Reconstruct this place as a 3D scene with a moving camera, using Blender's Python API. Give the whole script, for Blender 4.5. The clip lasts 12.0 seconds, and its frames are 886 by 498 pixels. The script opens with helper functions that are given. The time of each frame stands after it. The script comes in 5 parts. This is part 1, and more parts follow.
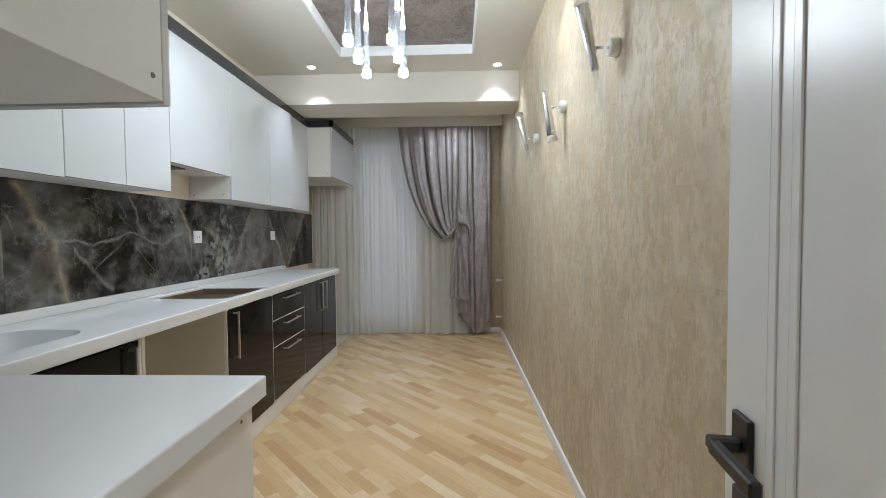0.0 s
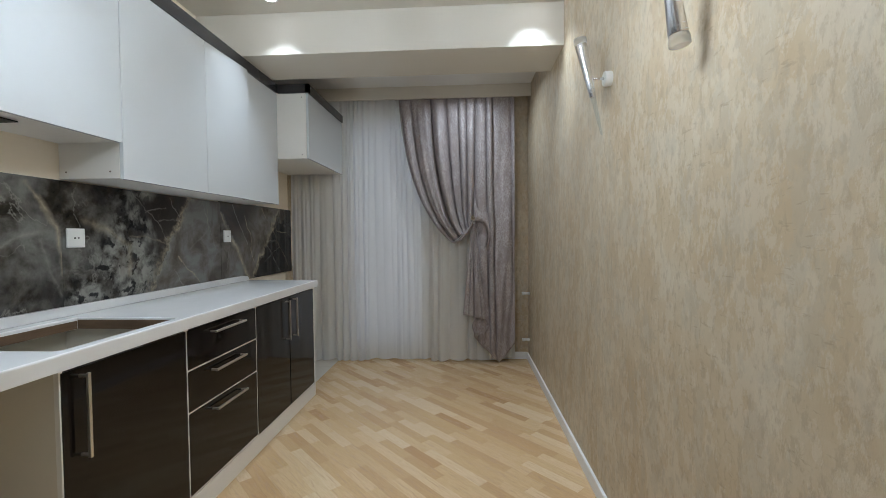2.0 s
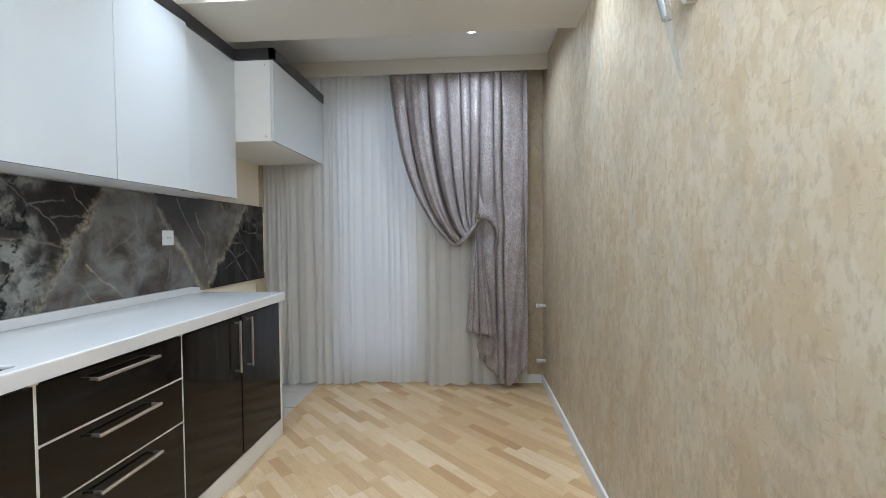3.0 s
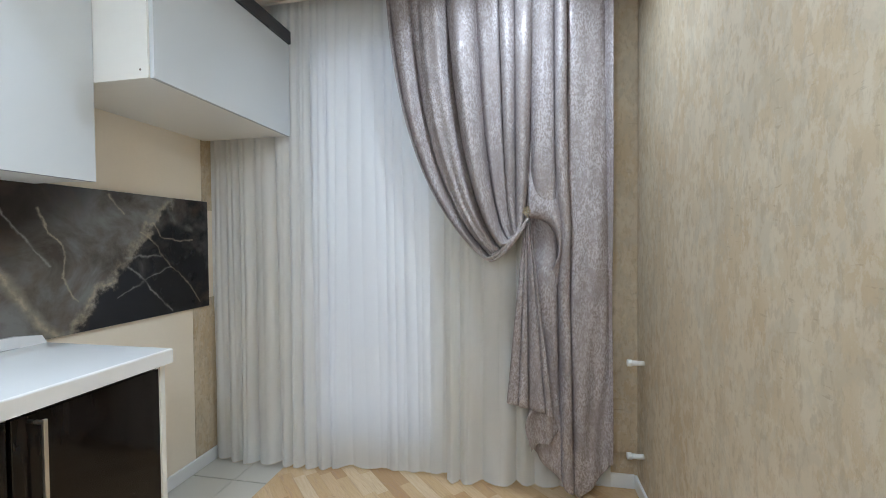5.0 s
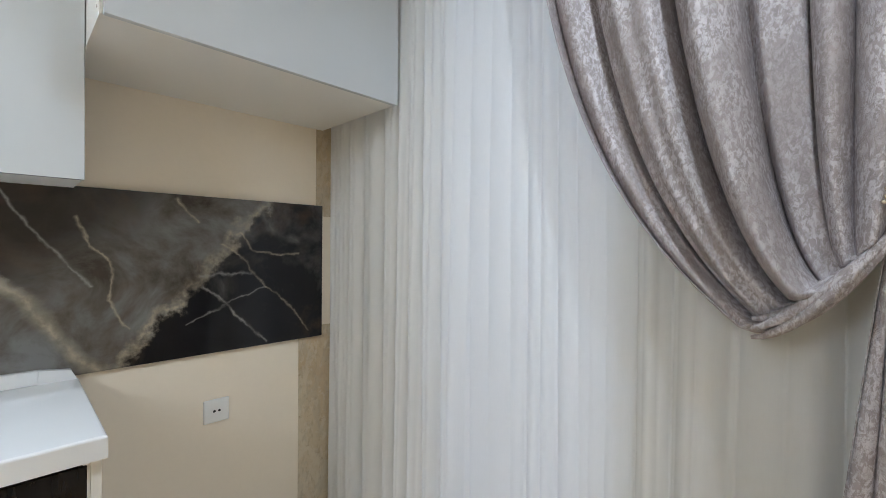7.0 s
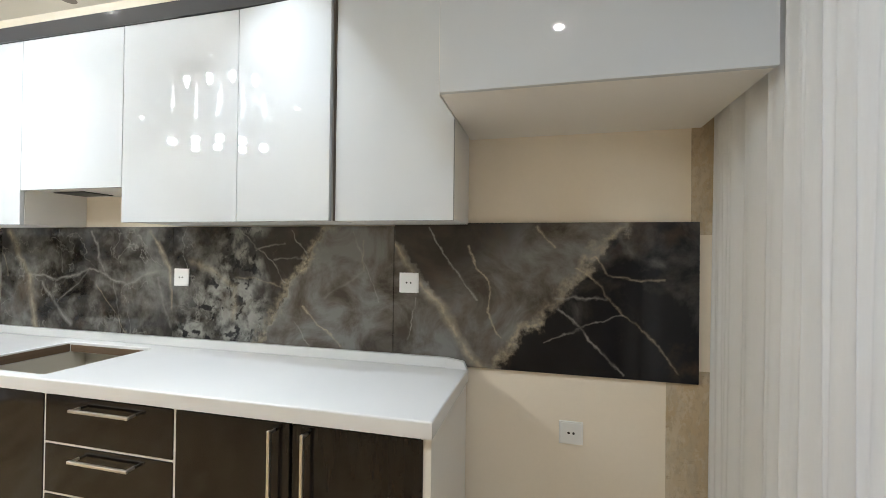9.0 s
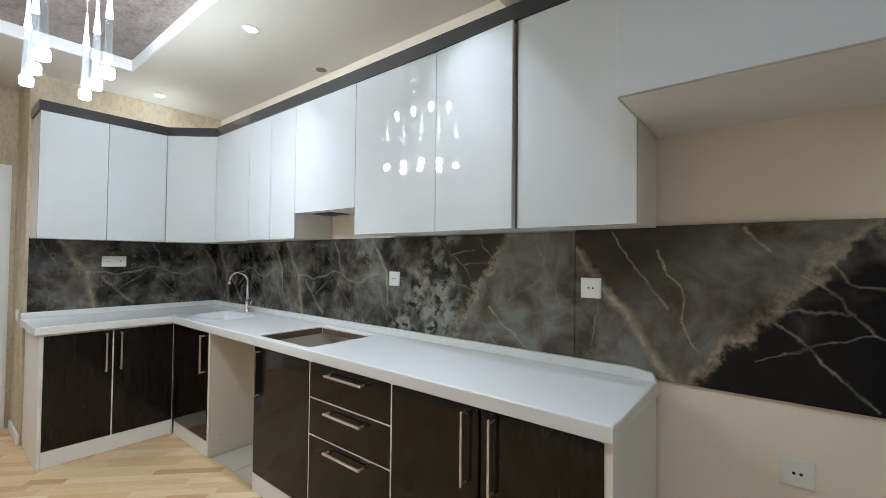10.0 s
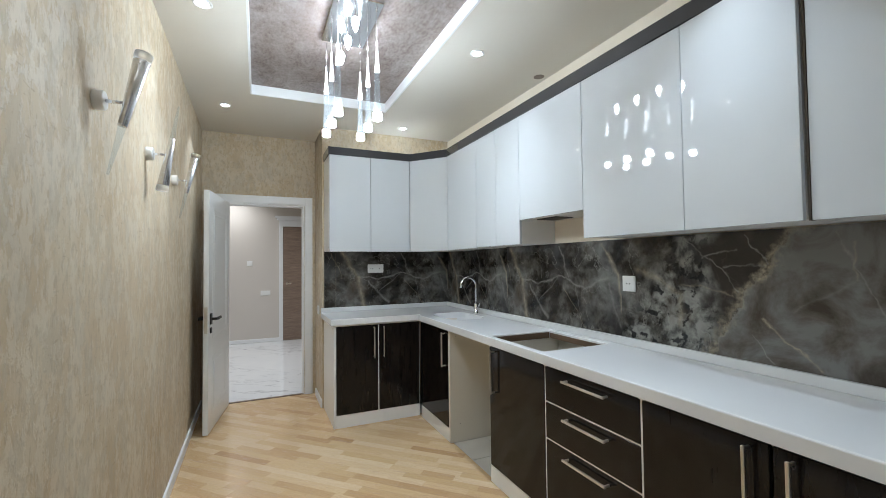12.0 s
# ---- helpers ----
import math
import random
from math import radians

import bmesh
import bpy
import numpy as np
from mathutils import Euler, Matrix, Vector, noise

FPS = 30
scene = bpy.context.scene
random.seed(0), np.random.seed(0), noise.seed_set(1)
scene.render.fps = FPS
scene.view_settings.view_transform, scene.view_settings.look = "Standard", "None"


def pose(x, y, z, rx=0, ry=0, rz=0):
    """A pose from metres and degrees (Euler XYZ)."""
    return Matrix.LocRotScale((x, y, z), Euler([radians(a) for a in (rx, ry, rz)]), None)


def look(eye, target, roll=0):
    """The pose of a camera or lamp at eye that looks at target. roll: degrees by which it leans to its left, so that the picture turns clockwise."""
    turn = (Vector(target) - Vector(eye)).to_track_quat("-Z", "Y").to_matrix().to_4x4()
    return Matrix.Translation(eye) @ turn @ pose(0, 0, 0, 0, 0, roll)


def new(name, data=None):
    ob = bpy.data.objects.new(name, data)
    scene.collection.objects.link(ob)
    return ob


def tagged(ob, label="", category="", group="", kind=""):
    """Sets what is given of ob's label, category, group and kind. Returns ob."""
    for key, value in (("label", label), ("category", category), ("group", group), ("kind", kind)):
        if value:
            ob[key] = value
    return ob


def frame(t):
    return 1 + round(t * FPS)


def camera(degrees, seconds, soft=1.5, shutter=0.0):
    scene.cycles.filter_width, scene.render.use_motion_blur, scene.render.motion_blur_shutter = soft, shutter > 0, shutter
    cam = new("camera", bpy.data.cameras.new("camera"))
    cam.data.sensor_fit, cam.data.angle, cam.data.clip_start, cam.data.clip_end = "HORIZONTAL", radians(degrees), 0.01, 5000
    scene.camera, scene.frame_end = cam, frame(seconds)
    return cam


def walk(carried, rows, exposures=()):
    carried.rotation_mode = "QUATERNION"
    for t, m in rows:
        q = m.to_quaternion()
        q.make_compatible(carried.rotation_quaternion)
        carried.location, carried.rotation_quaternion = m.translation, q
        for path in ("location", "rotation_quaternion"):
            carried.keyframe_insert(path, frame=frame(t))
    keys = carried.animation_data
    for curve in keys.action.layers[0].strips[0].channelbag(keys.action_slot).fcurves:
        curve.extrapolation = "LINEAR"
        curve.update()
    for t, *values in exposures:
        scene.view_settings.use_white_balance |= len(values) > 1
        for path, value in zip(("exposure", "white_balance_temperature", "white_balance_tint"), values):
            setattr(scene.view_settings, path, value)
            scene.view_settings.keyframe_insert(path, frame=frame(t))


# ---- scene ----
# ---- camera ----
cam = camera(93.1, 12.0, soft=0.55)
PATH = [
    (0, (0.012, 0.049, 1.241), (-0.06, 2.046, 1.171), -0.5),
    (0.5, (0.005, 0.276, 1.245), (-0.082, 2.273, 1.18), -0.5),
    (1, (-0.006, 0.528, 1.225), (-0.108, 2.525, 1.161), -0.6),
    (1.5, (-0.047, 0.806, 1.224), (-0.162, 2.801, 1.161), -0.5),
    (2, (-0.043, 1.122, 1.231), (-0.164, 3.117, 1.17), -0.5),
    (2.5, (-0.057, 1.439, 1.221), (-0.188, 3.434, 1.164), -0.5),
    (3, (-0.039, 1.768, 1.236), (-0.181, 3.762, 1.178), -0.5),
    (5, (-0.006, 3.068, 1.27), (-0.392, 5.03, 1.226), -0.5),
    (5.5, (-0.003, 3.358, 1.279), (-0.531, 5.287, 1.242), -0.4),
    (6, (0.004, 3.64, 1.31), (-0.776, 5.481, 1.271), 0.2),
    (6.5, (-0.03, 3.904, 1.308), (-1.12, 5.581, 1.283), 0.3),
    (6.7, (-0.039, 4.011, 1.313), (-1.244, 5.607, 1.291), 0.4),
    (8.3, (-0.126, 4.589, 1.367), (-2.119, 4.746, 1.375), 0.9),
    (8.5, (-0.11, 4.601, 1.373), (-2.108, 4.507, 1.386), 1.0),
    (9, (-0.084, 4.622, 1.373), (-2.026, 4.145, 1.391), 0.7),
    (9.5, (-0.046, 4.664, 1.368), (-1.852, 3.805, 1.397), 0.8),
    (10, (-0.002, 4.681, 1.365), (-1.562, 3.43, 1.407), 0.6),
    (10.5, (0.012, 4.67, 1.369), (-1.324, 3.182, 1.411), -0.0),
    (11, (0.035, 4.644, 1.366), (-1.099, 2.997, 1.414), -0.4),
    (11.5, (0.067, 4.624, 1.371), (-0.875, 2.861, 1.425), -0.6),
    (12, (0.091, 4.59, 1.368), (-0.718, 2.762, 1.429), -0.6),
]
EXPOSURES = [(0, 0.28, 6500, 10), (0.5, 0.23, 6500, 10), (1.5, 0.18, 6450, 10), (2, 0.15, 6400, 10), (2.5, 0.40, 6250, 10), (3, 0.65, 6100, 10), (5, 0.98, 6100, 9), (6.5, 0.98, 6150, 10),
             (8.5, 0.86, 6850, 11), (9, 0.90, 6850, 11), (9.5, 0.84, 6750, 10), (10, 0.48, 6450, 10), (10.5, 0.38, 6300, 9), (11, 0.34, 6300, 9), (12, 0.28, 6300, 9)]
walk(cam, [(t, look(eye, target, roll)) for t, eye, target, roll in PATH], EXPOSURES)

# ---- plan, in metres ----
RIGHT, LEFT, DOORWALL, FAR = 0.592, -1.805, -0.06, 5.32
RETURN_X, BACK = -0.475, 0.46          # the wall corner beside the door, and the wall behind the short counter
CEIL, BEAM_Z, RECESS_Z = 2.675, 2.41, 2.645
BEAM_Y0, BEAM_Y1, PELMET_Y = 3.80, 4.22, 5.12
SPLASH = -1.788
SPOTS = [(-1.206, 0.717), (0.337, 0.755), (-1.169, 2.307), (0.345, 2.22), (-1.225, 3.631), (0.355, 3.666)]
PENDANTS = [(x, y) for x in (-0.493, -0.287) for y in (2.02, 2.22, 2.423)]


def wall_x(y):
    """The face of the long papered wall, which runs slightly askew."""
    return 0.586 - 0.0078 * y


# ---- world and lights ----
world = bpy.data.worlds.new("world")
world.use_nodes = True
scene.world = world
world.node_tree.nodes["Background"].inputs[0].default_value = (0.55, 0.68, 1.0, 1)
world.node_tree.nodes["Background"].inputs[1].default_value = 0.15


def lamp(name, kind, place, power, colour, size=0.07, aim=None, spread=None, size_y=None):
    data = bpy.data.lights.new(name, kind)
    data.energy, data.color = power, colour
    ob = new(name, data)
    if kind == "AREA":
        data.shape = "RECTANGLE" if size_y else "DISK"
        data.size = size
        if size_y:
            data.size_y = size_y
        if spread:
            data.spread = radians(spread)
    else:
        data.shadow_soft_size = size
    ob.matrix_world = look(place, aim or (place[0], place[1] + 0.0001, place[2] - 1))
    return ob


SPOT_POWER, PENDANT_GLOW, WINDOW_POWER, HALL_POWER = 2.2, 158.0, 0.9, 8.5
WHITE_LIGHT = (0.77, 0.89, 1.0)
RECESS_SPOT = (-0.04, 4.68)
for sx, sy in SPOTS:
    lamp("spot_light", "AREA", (sx, sy, CEIL - 0.012), SPOT_POWER, WHITE_LIGHT, 0.045, spread=86)
lamp("spot_light", "AREA", (*RECESS_SPOT, RECESS_Z - 0.012), SPOT_POWER * 2.35, WHITE_LIGHT, 0.045, spread=150)
lamp("window_light", "AREA", (-0.87, FAR + 0.10, 1.35), WINDOW_POWER, (0.88, 0.94, 1.0), 0.8, aim=(-0.87, 0, 1.35), size_y=2.2)
for hx, hy in ((0.5, -3.0), (-0.6, -1.6), (0.6, -1.2)):
    lamp("hall_spot_light", "AREA", (hx, hy, 2.66), HALL_POWER, (0.96, 0.98, 1.0), 0.07, spread=140)


# ---- materials ----
class Nodes:
    """A node material with a Principled shader, and short ways to add nodes."""

    def __init__(self, name, colour=(0.8, 0.8, 0.8), rough=0.5, metal=0.0, **more):
        self.mat = bpy.data.materials.new(name)
        self.mat.use_nodes = True
        self.tree = self.mat.node_tree
        self.bsdf = self.tree.nodes["Principled BSDF"]
        self.set("Base Color", (*colour, 1))
        self.set("Roughness", rough)
        self.set("Metallic", metal)
        for k, v in more.items():
            self.set(k.replace("_", " "), v)
        self.coord = self.add("ShaderNodeTexCoord").outputs["Object"]

    def add(self, kind):
        return self.tree.nodes.new(kind)

    def set(self, key, value):
        self.bsdf.inputs[key].default_value = value

    def link(self, a, b):
        self.tree.links.new(a, b)

    def world_coord(self, scale=(1, 1, 1), turn=(0, 0, 0), shift=(0, 0, 0)):
        geo = self.add("ShaderNodeNewGeometry")
        m = self.add("ShaderNodeMapping")
        m.inputs["Scale"].default_value = scale
        m.inputs["Rotation"].default_value = [radians(a) for a in turn]
        m.inputs["Location"].default_value = shift
        self.link(geo.outputs["Position"], m.inputs["Vector"])
        return m.outputs["Vector"]

    def noise(self, vec, scale, detail=4, rough=0.55, distort=0.0):
        n = self.add("ShaderNodeTexNoise")
        n.inputs["Scale"].default_value = scale
        n.inputs["Detail"].default_value = detail
        n.inputs["Roughness"].default_value = rough
        n.inputs["Distortion"].default_value = distort
        self.link(vec, n.inputs["Vector"])
        return n.outputs["Fac"]

    def ramp(self, fac, stops, smooth=False):
        r = self.add("ShaderNodeValToRGB")
        e = r.color_ramp.elements
        if smooth:
            r.color_ramp.interpolation = "EASE"
        while len(e) < len(stops):
            e.new(0.5)
        for el, (p, c) in zip(e, stops):
            el.position = p
            el.color = (*c, 1) if isinstance(c, tuple) else (c, c, c, 1)
        self.link(fac, r.inputs["Fac"])
        return r.outputs["Color"]

    def mix(self, fac, a, b, mode="MIX"):
        m = self.add("ShaderNodeMix")
        m.data_type, m.blend_type = "RGBA", mode
        for key, v in ((0, fac), (6, a), (7, b)):
            if isinstance(v, (int, float)):
                m.inputs[key].default_value = v
            elif isinstance(v, tuple):
                m.inputs[key].default_value = (*v, 1)
            else:
                self.link(v, m.inputs[key])
        return m.outputs[2]

    def maths(self, op, a, b=0.0, c=0.0):
        m = self.add("ShaderNodeMath")
        m.operation = op
        for i, v in enumerate((a, b, c)):
            if isinstance(v, (int, float)):
                m.inputs[i].default_value = v
            else:
                self.link(v, m.inputs[i])
        return m.outputs[0]

    def bump(self, height, strength=0.2, distance=0.01):
        b = self.add("ShaderNodeBump")
        b.inputs["Strength"].default_value = strength
        b.inputs["Distance"].default_value = distance
        self.link(height, b.inputs["Height"])
        self.link(b.outputs["Normal"], self.bsdf.inputs["Normal"])

    def colour(self, c):
        self.link(c, self.bsdf.inputs["Base Color"])

    def roughness(self, c):
        self.link(c, self.bsdf.inputs["Roughness"])


def soft_paint(name, colour, rough=0.6, spread=0.06, **more):
    m = Nodes(name, colour, rough, **more)
    v = m.world_coord()
    n1, n2 = m.noise(v, 1.7, 3), m.noise(v, 60, 4)
    dark = tuple(c * (1 - spread) for c in colour)
    m.colour(m.mix(m.maths("ADD", m.maths("MULTIPLY", n1, 0.7), m.maths("MULTIPLY", n2, 0.3)), dark, tuple(min(1, c * (1 + spread)) for c in colour)))
    m.bump(n2, 0.06, 0.003)
    return m.mat


def wallpaper_material():
    m = Nodes("wallpaper", (0.6, 0.5, 0.36), 0.5)
    cloud = m.noise(m.world_coord((1, 1, 0.6)), 4.2, 6, 0.62, 0.5)
    flake = m.noise(m.world_coord((1, 1, 0.65)), 26, 6, 0.66, 0.25)
    flake_big = m.noise(m.world_coord((1, 1, 0.5), shift=(3, 1, 2)), 8, 6, 0.66, 0.3)
    dab = m.noise(m.world_coord((1, 1, 0.5), shift=(1, 4, 2)), 46, 5, 0.62, 0.2)
    grainy = m.noise(m.world_coord((1, 1, 0.6)), 170, 3, 0.6)
    dash = m.noise(m.world_coord((0.5, 0.5, 2.0), shift=(7, 2, 5)), 36, 4, 0.6, 0.3)
    base = m.ramp(cloud, [(0.36, (0.51, 0.395, 0.255)), (0.52, (0.565, 0.46, 0.32)), (0.66, (0.605, 0.515, 0.38))])
    lit = m.ramp(m.maths("ADD", m.maths("MULTIPLY", flake, 0.55), m.maths("MULTIPLY", flake_big, 0.45)), [(0.485, 0.0), (0.535, 1.0)])
    c = m.mix(m.maths("MULTIPLY", lit, 0.40), base, (0.65, 0.585, 0.475))
    spots = m.ramp(dab, [(0.52, 0.0), (0.62, 1.0)])
    c = m.mix(m.maths("MULTIPLY", spots, 0.48), c, (0.40, 0.315, 0.215))
    grey = m.ramp(m.noise(m.world_coord((1, 1, 0.6), shift=(3, 5, 1)), 10, 7, 0.68, 0.3), [(0.51, 0.0), (0.57, 1.0)])
    c = m.mix(m.maths("MULTIPLY", grey, 0.40), c, (0.46, 0.405, 0.315))
    marks = m.maths("MULTIPLY", m.ramp(dash, [(0.62, 0.0), (0.69, 1.0)]), m.ramp(flake_big, [(0.46, 1.0), (0.54, 0.0)]))
    c = m.mix(m.maths("MULTIPLY", marks, 0.45), c, (0.32, 0.245, 0.165))
    m.colour(c)
    m.roughness(m.ramp(lit, [(0.0, 0.70), (1.0, 0.48)]))
    m.bump(m.maths("ADD", m.maths("MULTIPLY", lit, 0.35), m.maths("ADD", m.maths("MULTIPLY", dab, 0.5), m.maths("MULTIPLY", grainy, 0.18))), 0.36, 0.004)
    return m.mat


def parquet_material(name, island):
    m = Nodes(name, (0.5, 0.33, 0.17), 0.3)
    info = m.add("ShaderNodeNewGeometry").outputs["Random Per Island"] if island else m.add("ShaderNodeObjectInfo").outputs["Random"]
    v = m.world_coord((1, 1, 1), (0, 0, 45))
    shift = m.add("ShaderNodeVectorMath")
    shift.operation = "ADD"
    comb = m.add("ShaderNodeCombineXYZ")
    m.link(m.maths("MULTIPLY", info, 37.0), comb.inputs[0])
    m.link(m.maths("MULTIPLY", info, 91.0), comb.inputs[1])
    m.link(v, shift.inputs[0])
    m.link(comb.outputs[0], shift.inputs[1])
    stretch = m.add("ShaderNodeMapping")
    stretch.inputs["Scale"].default_value = (1.2, 14, 1)
    m.link(shift.outputs[0], stretch.inputs["Vector"])
    grain = m.noise(stretch.outputs[0], 5, 6, 0.62, 1.4)
    fine = m.noise(stretch.outputs[0], 40, 3, 0.6)
    tone = m.ramp(info, [(0.0, (0.54, 0.34, 0.18)), (0.10, (0.64, 0.435, 0.245)), (0.45, (0.72, 0.515, 0.30)), (0.8, (0.79, 0.595, 0.37)), (1.0, (0.85, 0.69, 0.47))])
    g = m.ramp(grain, [(0.36, (0.66, 0.56, 0.45)), (0.45, (0.90, 0.86, 0.81)), (0.56, (1.0, 1.0, 1.0)), (0.66, (0.90, 0.85, 0.79))])
    c = m.mix(1.0, tone, g, "MULTIPLY")
    c = m.mix(m.maths("MULTIPLY", fine, 0.28), c, (0.40, 0.25, 0.12))
    m.colour(c)
    m.roughness(m.ramp(grain, [(0.3, 0.30), (0.7, 0.22)]))
    m.bump(fine, 0.05, 0.002)
    return m.mat


# veins of the three printed slabs: width, strength, then points along the wall and up
PALE_SINK = [(0.013, 0.55, 2.302, 1.463, 2.382, 1.259), (0.013, 0.6, 1.848, 1.224, 2.074, 1.207, 2.288, 1.264, 2.383, 1.245, 2.532, 1.191, 2.725, 1.267), (0.020, 0.5, 1.953, 1.173, 2.058, 1.071, 2.16, 0.971),
             (0.014, 0.4, 2.725, 1.24, 2.817, 0.99), (0.008, 0.4, 2.288, 1.264, 2.058, 1.071), (0.006, 0.3, 2.07, 1.45, 2.11, 1.25), (0.008, 0.3, 2.45, 1.22, 2.50, 0.95)]
TAN_SINK = [(0.034, 0.75, 1.702, 1.464, 1.848, 1.224, 1.918, 0.943), (0.018, 0.65, 2.686, 1.463, 2.794, 1.282, 2.869, 0.939), (0.007, 0.35, 2.328, 1.185, 2.537, 0.948), (0.010, 0.4, 1.60, 1.46, 1.70, 1.22)]
PALE_HOB = [(0.006, 0.7, 3.483, 1.476, 3.513, 1.412, 3.572, 1.349), (0.007, 0.6, 3.307, 1.384, 3.455, 1.411), (0.006, 0.55, 3.213, 1.463, 3.368, 1.346, 3.458, 1.231), (0.007, 0.5, 3.398, 1.327, 3.565, 1.345),
            (0.005, 0.5, 3.50, 1.05, 3.60, 0.93), (0.006, 0.45, 3.80, 1.47, 3.914, 1.159), (0.012, 0.22, 3.66, 1.17, 3.847, 1.291)]
TAN_HOB = [(0.009, 0.65, 3.547, 1.119, 3.745, 0.948), (0.030, 0.5, 2.944, 1.326, 3.187, 1.197, 3.19, 1.051), (0.006, 0.35, 3.845, 1.426, 3.847, 1.291), (0.008, 0.45, 3.187, 1.25, 3.43, 1.21)]
PALE_END = [(0.008, 0.8, 4.141, 1.475, 4.251, 1.313, 4.334, 1.189), (0.008, 0.85, 4.676, 1.158, 4.749, 1.086, 4.841, 0.985, 4.911, 0.917), (0.006, 0.7, 4.624, 1.025, 4.739, 1.096, 4.909, 1.137),
            (0.024, 0.35, 4.877, 1.473, 4.926, 1.389, 5.042, 1.339), (0.008, 0.55, 4.665, 1.19, 4.768, 1.205, 4.849, 1.213), (0.006, 0.6, 4.083, 1.191, 4.061, 1.0)]
TAN_END = [(0.007, 0.7, 4.308, 1.394, 4.396, 1.259, 4.392, 1.134, 4.449, 1.036), (0.008, 0.6, 4.593, 1.48, 4.663, 1.397), (0.007, 0.6, 4.737, 1.323, 4.829, 1.25, 4.909, 1.137, 5.025, 1.04, 5.1, 0.943),
           (0.008, 0.65, 4.808, 1.356, 4.848, 1.293, 4.947, 1.28, 5.042, 1.277), (0.020, 0.75, 3.992, 1.403, 4.057, 1.297, 4.132, 1.216), (0.036, 0.8, 4.132, 1.216, 4.217, 1.138, 4.266, 1.025, 4.372, 0.907)]


def stone_material(slab, pale, tan, shift=0.0):
    """Dark polished printed slab: black-brown ground, smooth grey fields that end in ragged tan crusts, pale thin veins."""
    m = Nodes("dark_marble_" + slab, (0.05, 0.05, 0.05), 0.05)
    sep = m.add("ShaderNodeSeparateXYZ")
    m.link(m.world_coord((1, 1, 1)), sep.inputs[0])
    zz, xx = sep.outputs[2], sep.outputs[0]
    yy = m.maths("SUBTRACT", 1.04, xx) if slab == "short" else m.maths("ADD", sep.outputs[1], shift)
    comb = m.add("ShaderNodeCombineXYZ")
    m.link(yy, comb.inputs[1])
    m.link(zz, comb.inputs[2])

    def at(x, y, z):
        mp = m.add("ShaderNodeMapping")
        mp.inputs["Location"].default_value = (x, y, z)
        m.link(comb.outputs[0], mp.inputs["Vector"])
        return mp.outputs[0]

    def centred(v, *more):
        return m.maths("SUBTRACT", m.noise(v, *more), 0.5)

    v = at(0, 0, 0)
    slow = centred(v, 3.0, 3, 0.5)
    ragged = centred(v, 11.0, 7, 0.62)
    wob = m.maths("ADD", m.maths("MULTIPLY", slow, 0.16), m.maths("MULTIPLY", ragged, 0.22))

    def crossing(y0, slope):
        """Signed way along the wall from a slanting line, ragged."""
        line = m.maths("MULTIPLY_ADD", m.maths("SUBTRACT", zz, 1.2), slope, y0)
        return m.maths("ADD", m.maths("SUBTRACT", yy, line), wob)

    big = m.noise(v, 2.4, 4, 0.55, 0.4)
    cloud = m.noise(v, 7.0, 7, 0.62, 0.2)
    tone = m.maths("ADD", m.maths("MULTIPLY", big, 0.5), m.maths("MULTIPLY", cloud, 0.5))
    c = m.ramp(tone, [(0.41, (0.008, 0.007, 0.006)), (0.48, (0.030, 0.025, 0.020)), (0.53, (0.082, 0.076, 0.066)), (0.62, (0.195, 0.192, 0.176))])
    # slate-blue haze and hairline veins
    c = m.mix(m.maths("MULTIPLY", m.ramp(m.noise(at(1, 6, 9), 3.6, 6, 0.62, 0.5), [(0.48, 0.0), (0.64, 1.0)]), 0.30), c, (0.155, 0.160, 0.165))
    hair = m.ramp(m.maths("ABSOLUTE", m.maths("SUBTRACT", m.noise(at(4, 8, 1), 4.2, 6, 0.55, 0.4), 0.5)), [(0.0, 1.0), (0.010, 0.0)])
    c = m.mix(m.maths("MULTIPLY", m.maths("MULTIPLY", hair, m.ramp(m.noise(at(9, 9, 3), 4.0, 3), [(0.44, 0.0), (0.60, 1.0)])), 0.5), c, (0.33, 0.32, 0.29))
    crumb = m.ramp(m.noise(at(3, 3, 3), 34, 5, 0.6), [(0.38, 0.25), (0.58, 1.0)])
    if slab in ("hob", "end"):
        field = m.ramp(m.noise(at(5, 0, 0), 4.6, 7, 0.62, 0.5), [(0.36, (0.060, 0.047, 0.036)), (0.47, (0.120, 0.107, 0.091)), (0.60, (0.188, 0.183, 0.174))])
        earth = m.mix(cloud, (0.017, 0.013, 0.011), (0.050, 0.041, 0.035))
        edge = crossing(3.485, 0.665) if slab == "hob" else crossing(4.675, 0.86)
    if slab == "hob":
        c = m.mix(m.ramp(edge, [(0.0, 0.0), (0.016, 1.0)]), c, field)
        # dark brown corner above the crust
        corner = m.maths("ADD", m.maths("SUBTRACT", yy, m.maths("MULTIPLY_ADD", zz, -0.35, 3.75)), slow)
        upper = m.maths("MULTIPLY", m.ramp(edge, [(0.0, 1.0), (0.01, 0.0)]), m.ramp(corner, [(0.0, 0.0), (0.10, 1.0)]))
        c = m.mix(m.maths("MULTIPLY", upper, 0.85), c, earth)
        # speckled patch before the crust
        patch = m.maths("MULTIPLY", m.ramp(m.maths("ABSOLUTE", m.maths("ADD", edge, 0.26)), [(0.17, 1.0), (0.32, 0.0)]), m.maths("SUBTRACT", 1.0, upper))
        speck = m.ramp(m.noise(at(0, 3, 0), 9, 7, 0.60, 0.2), [(0.44, 0.0), (0.58, 1.0)])
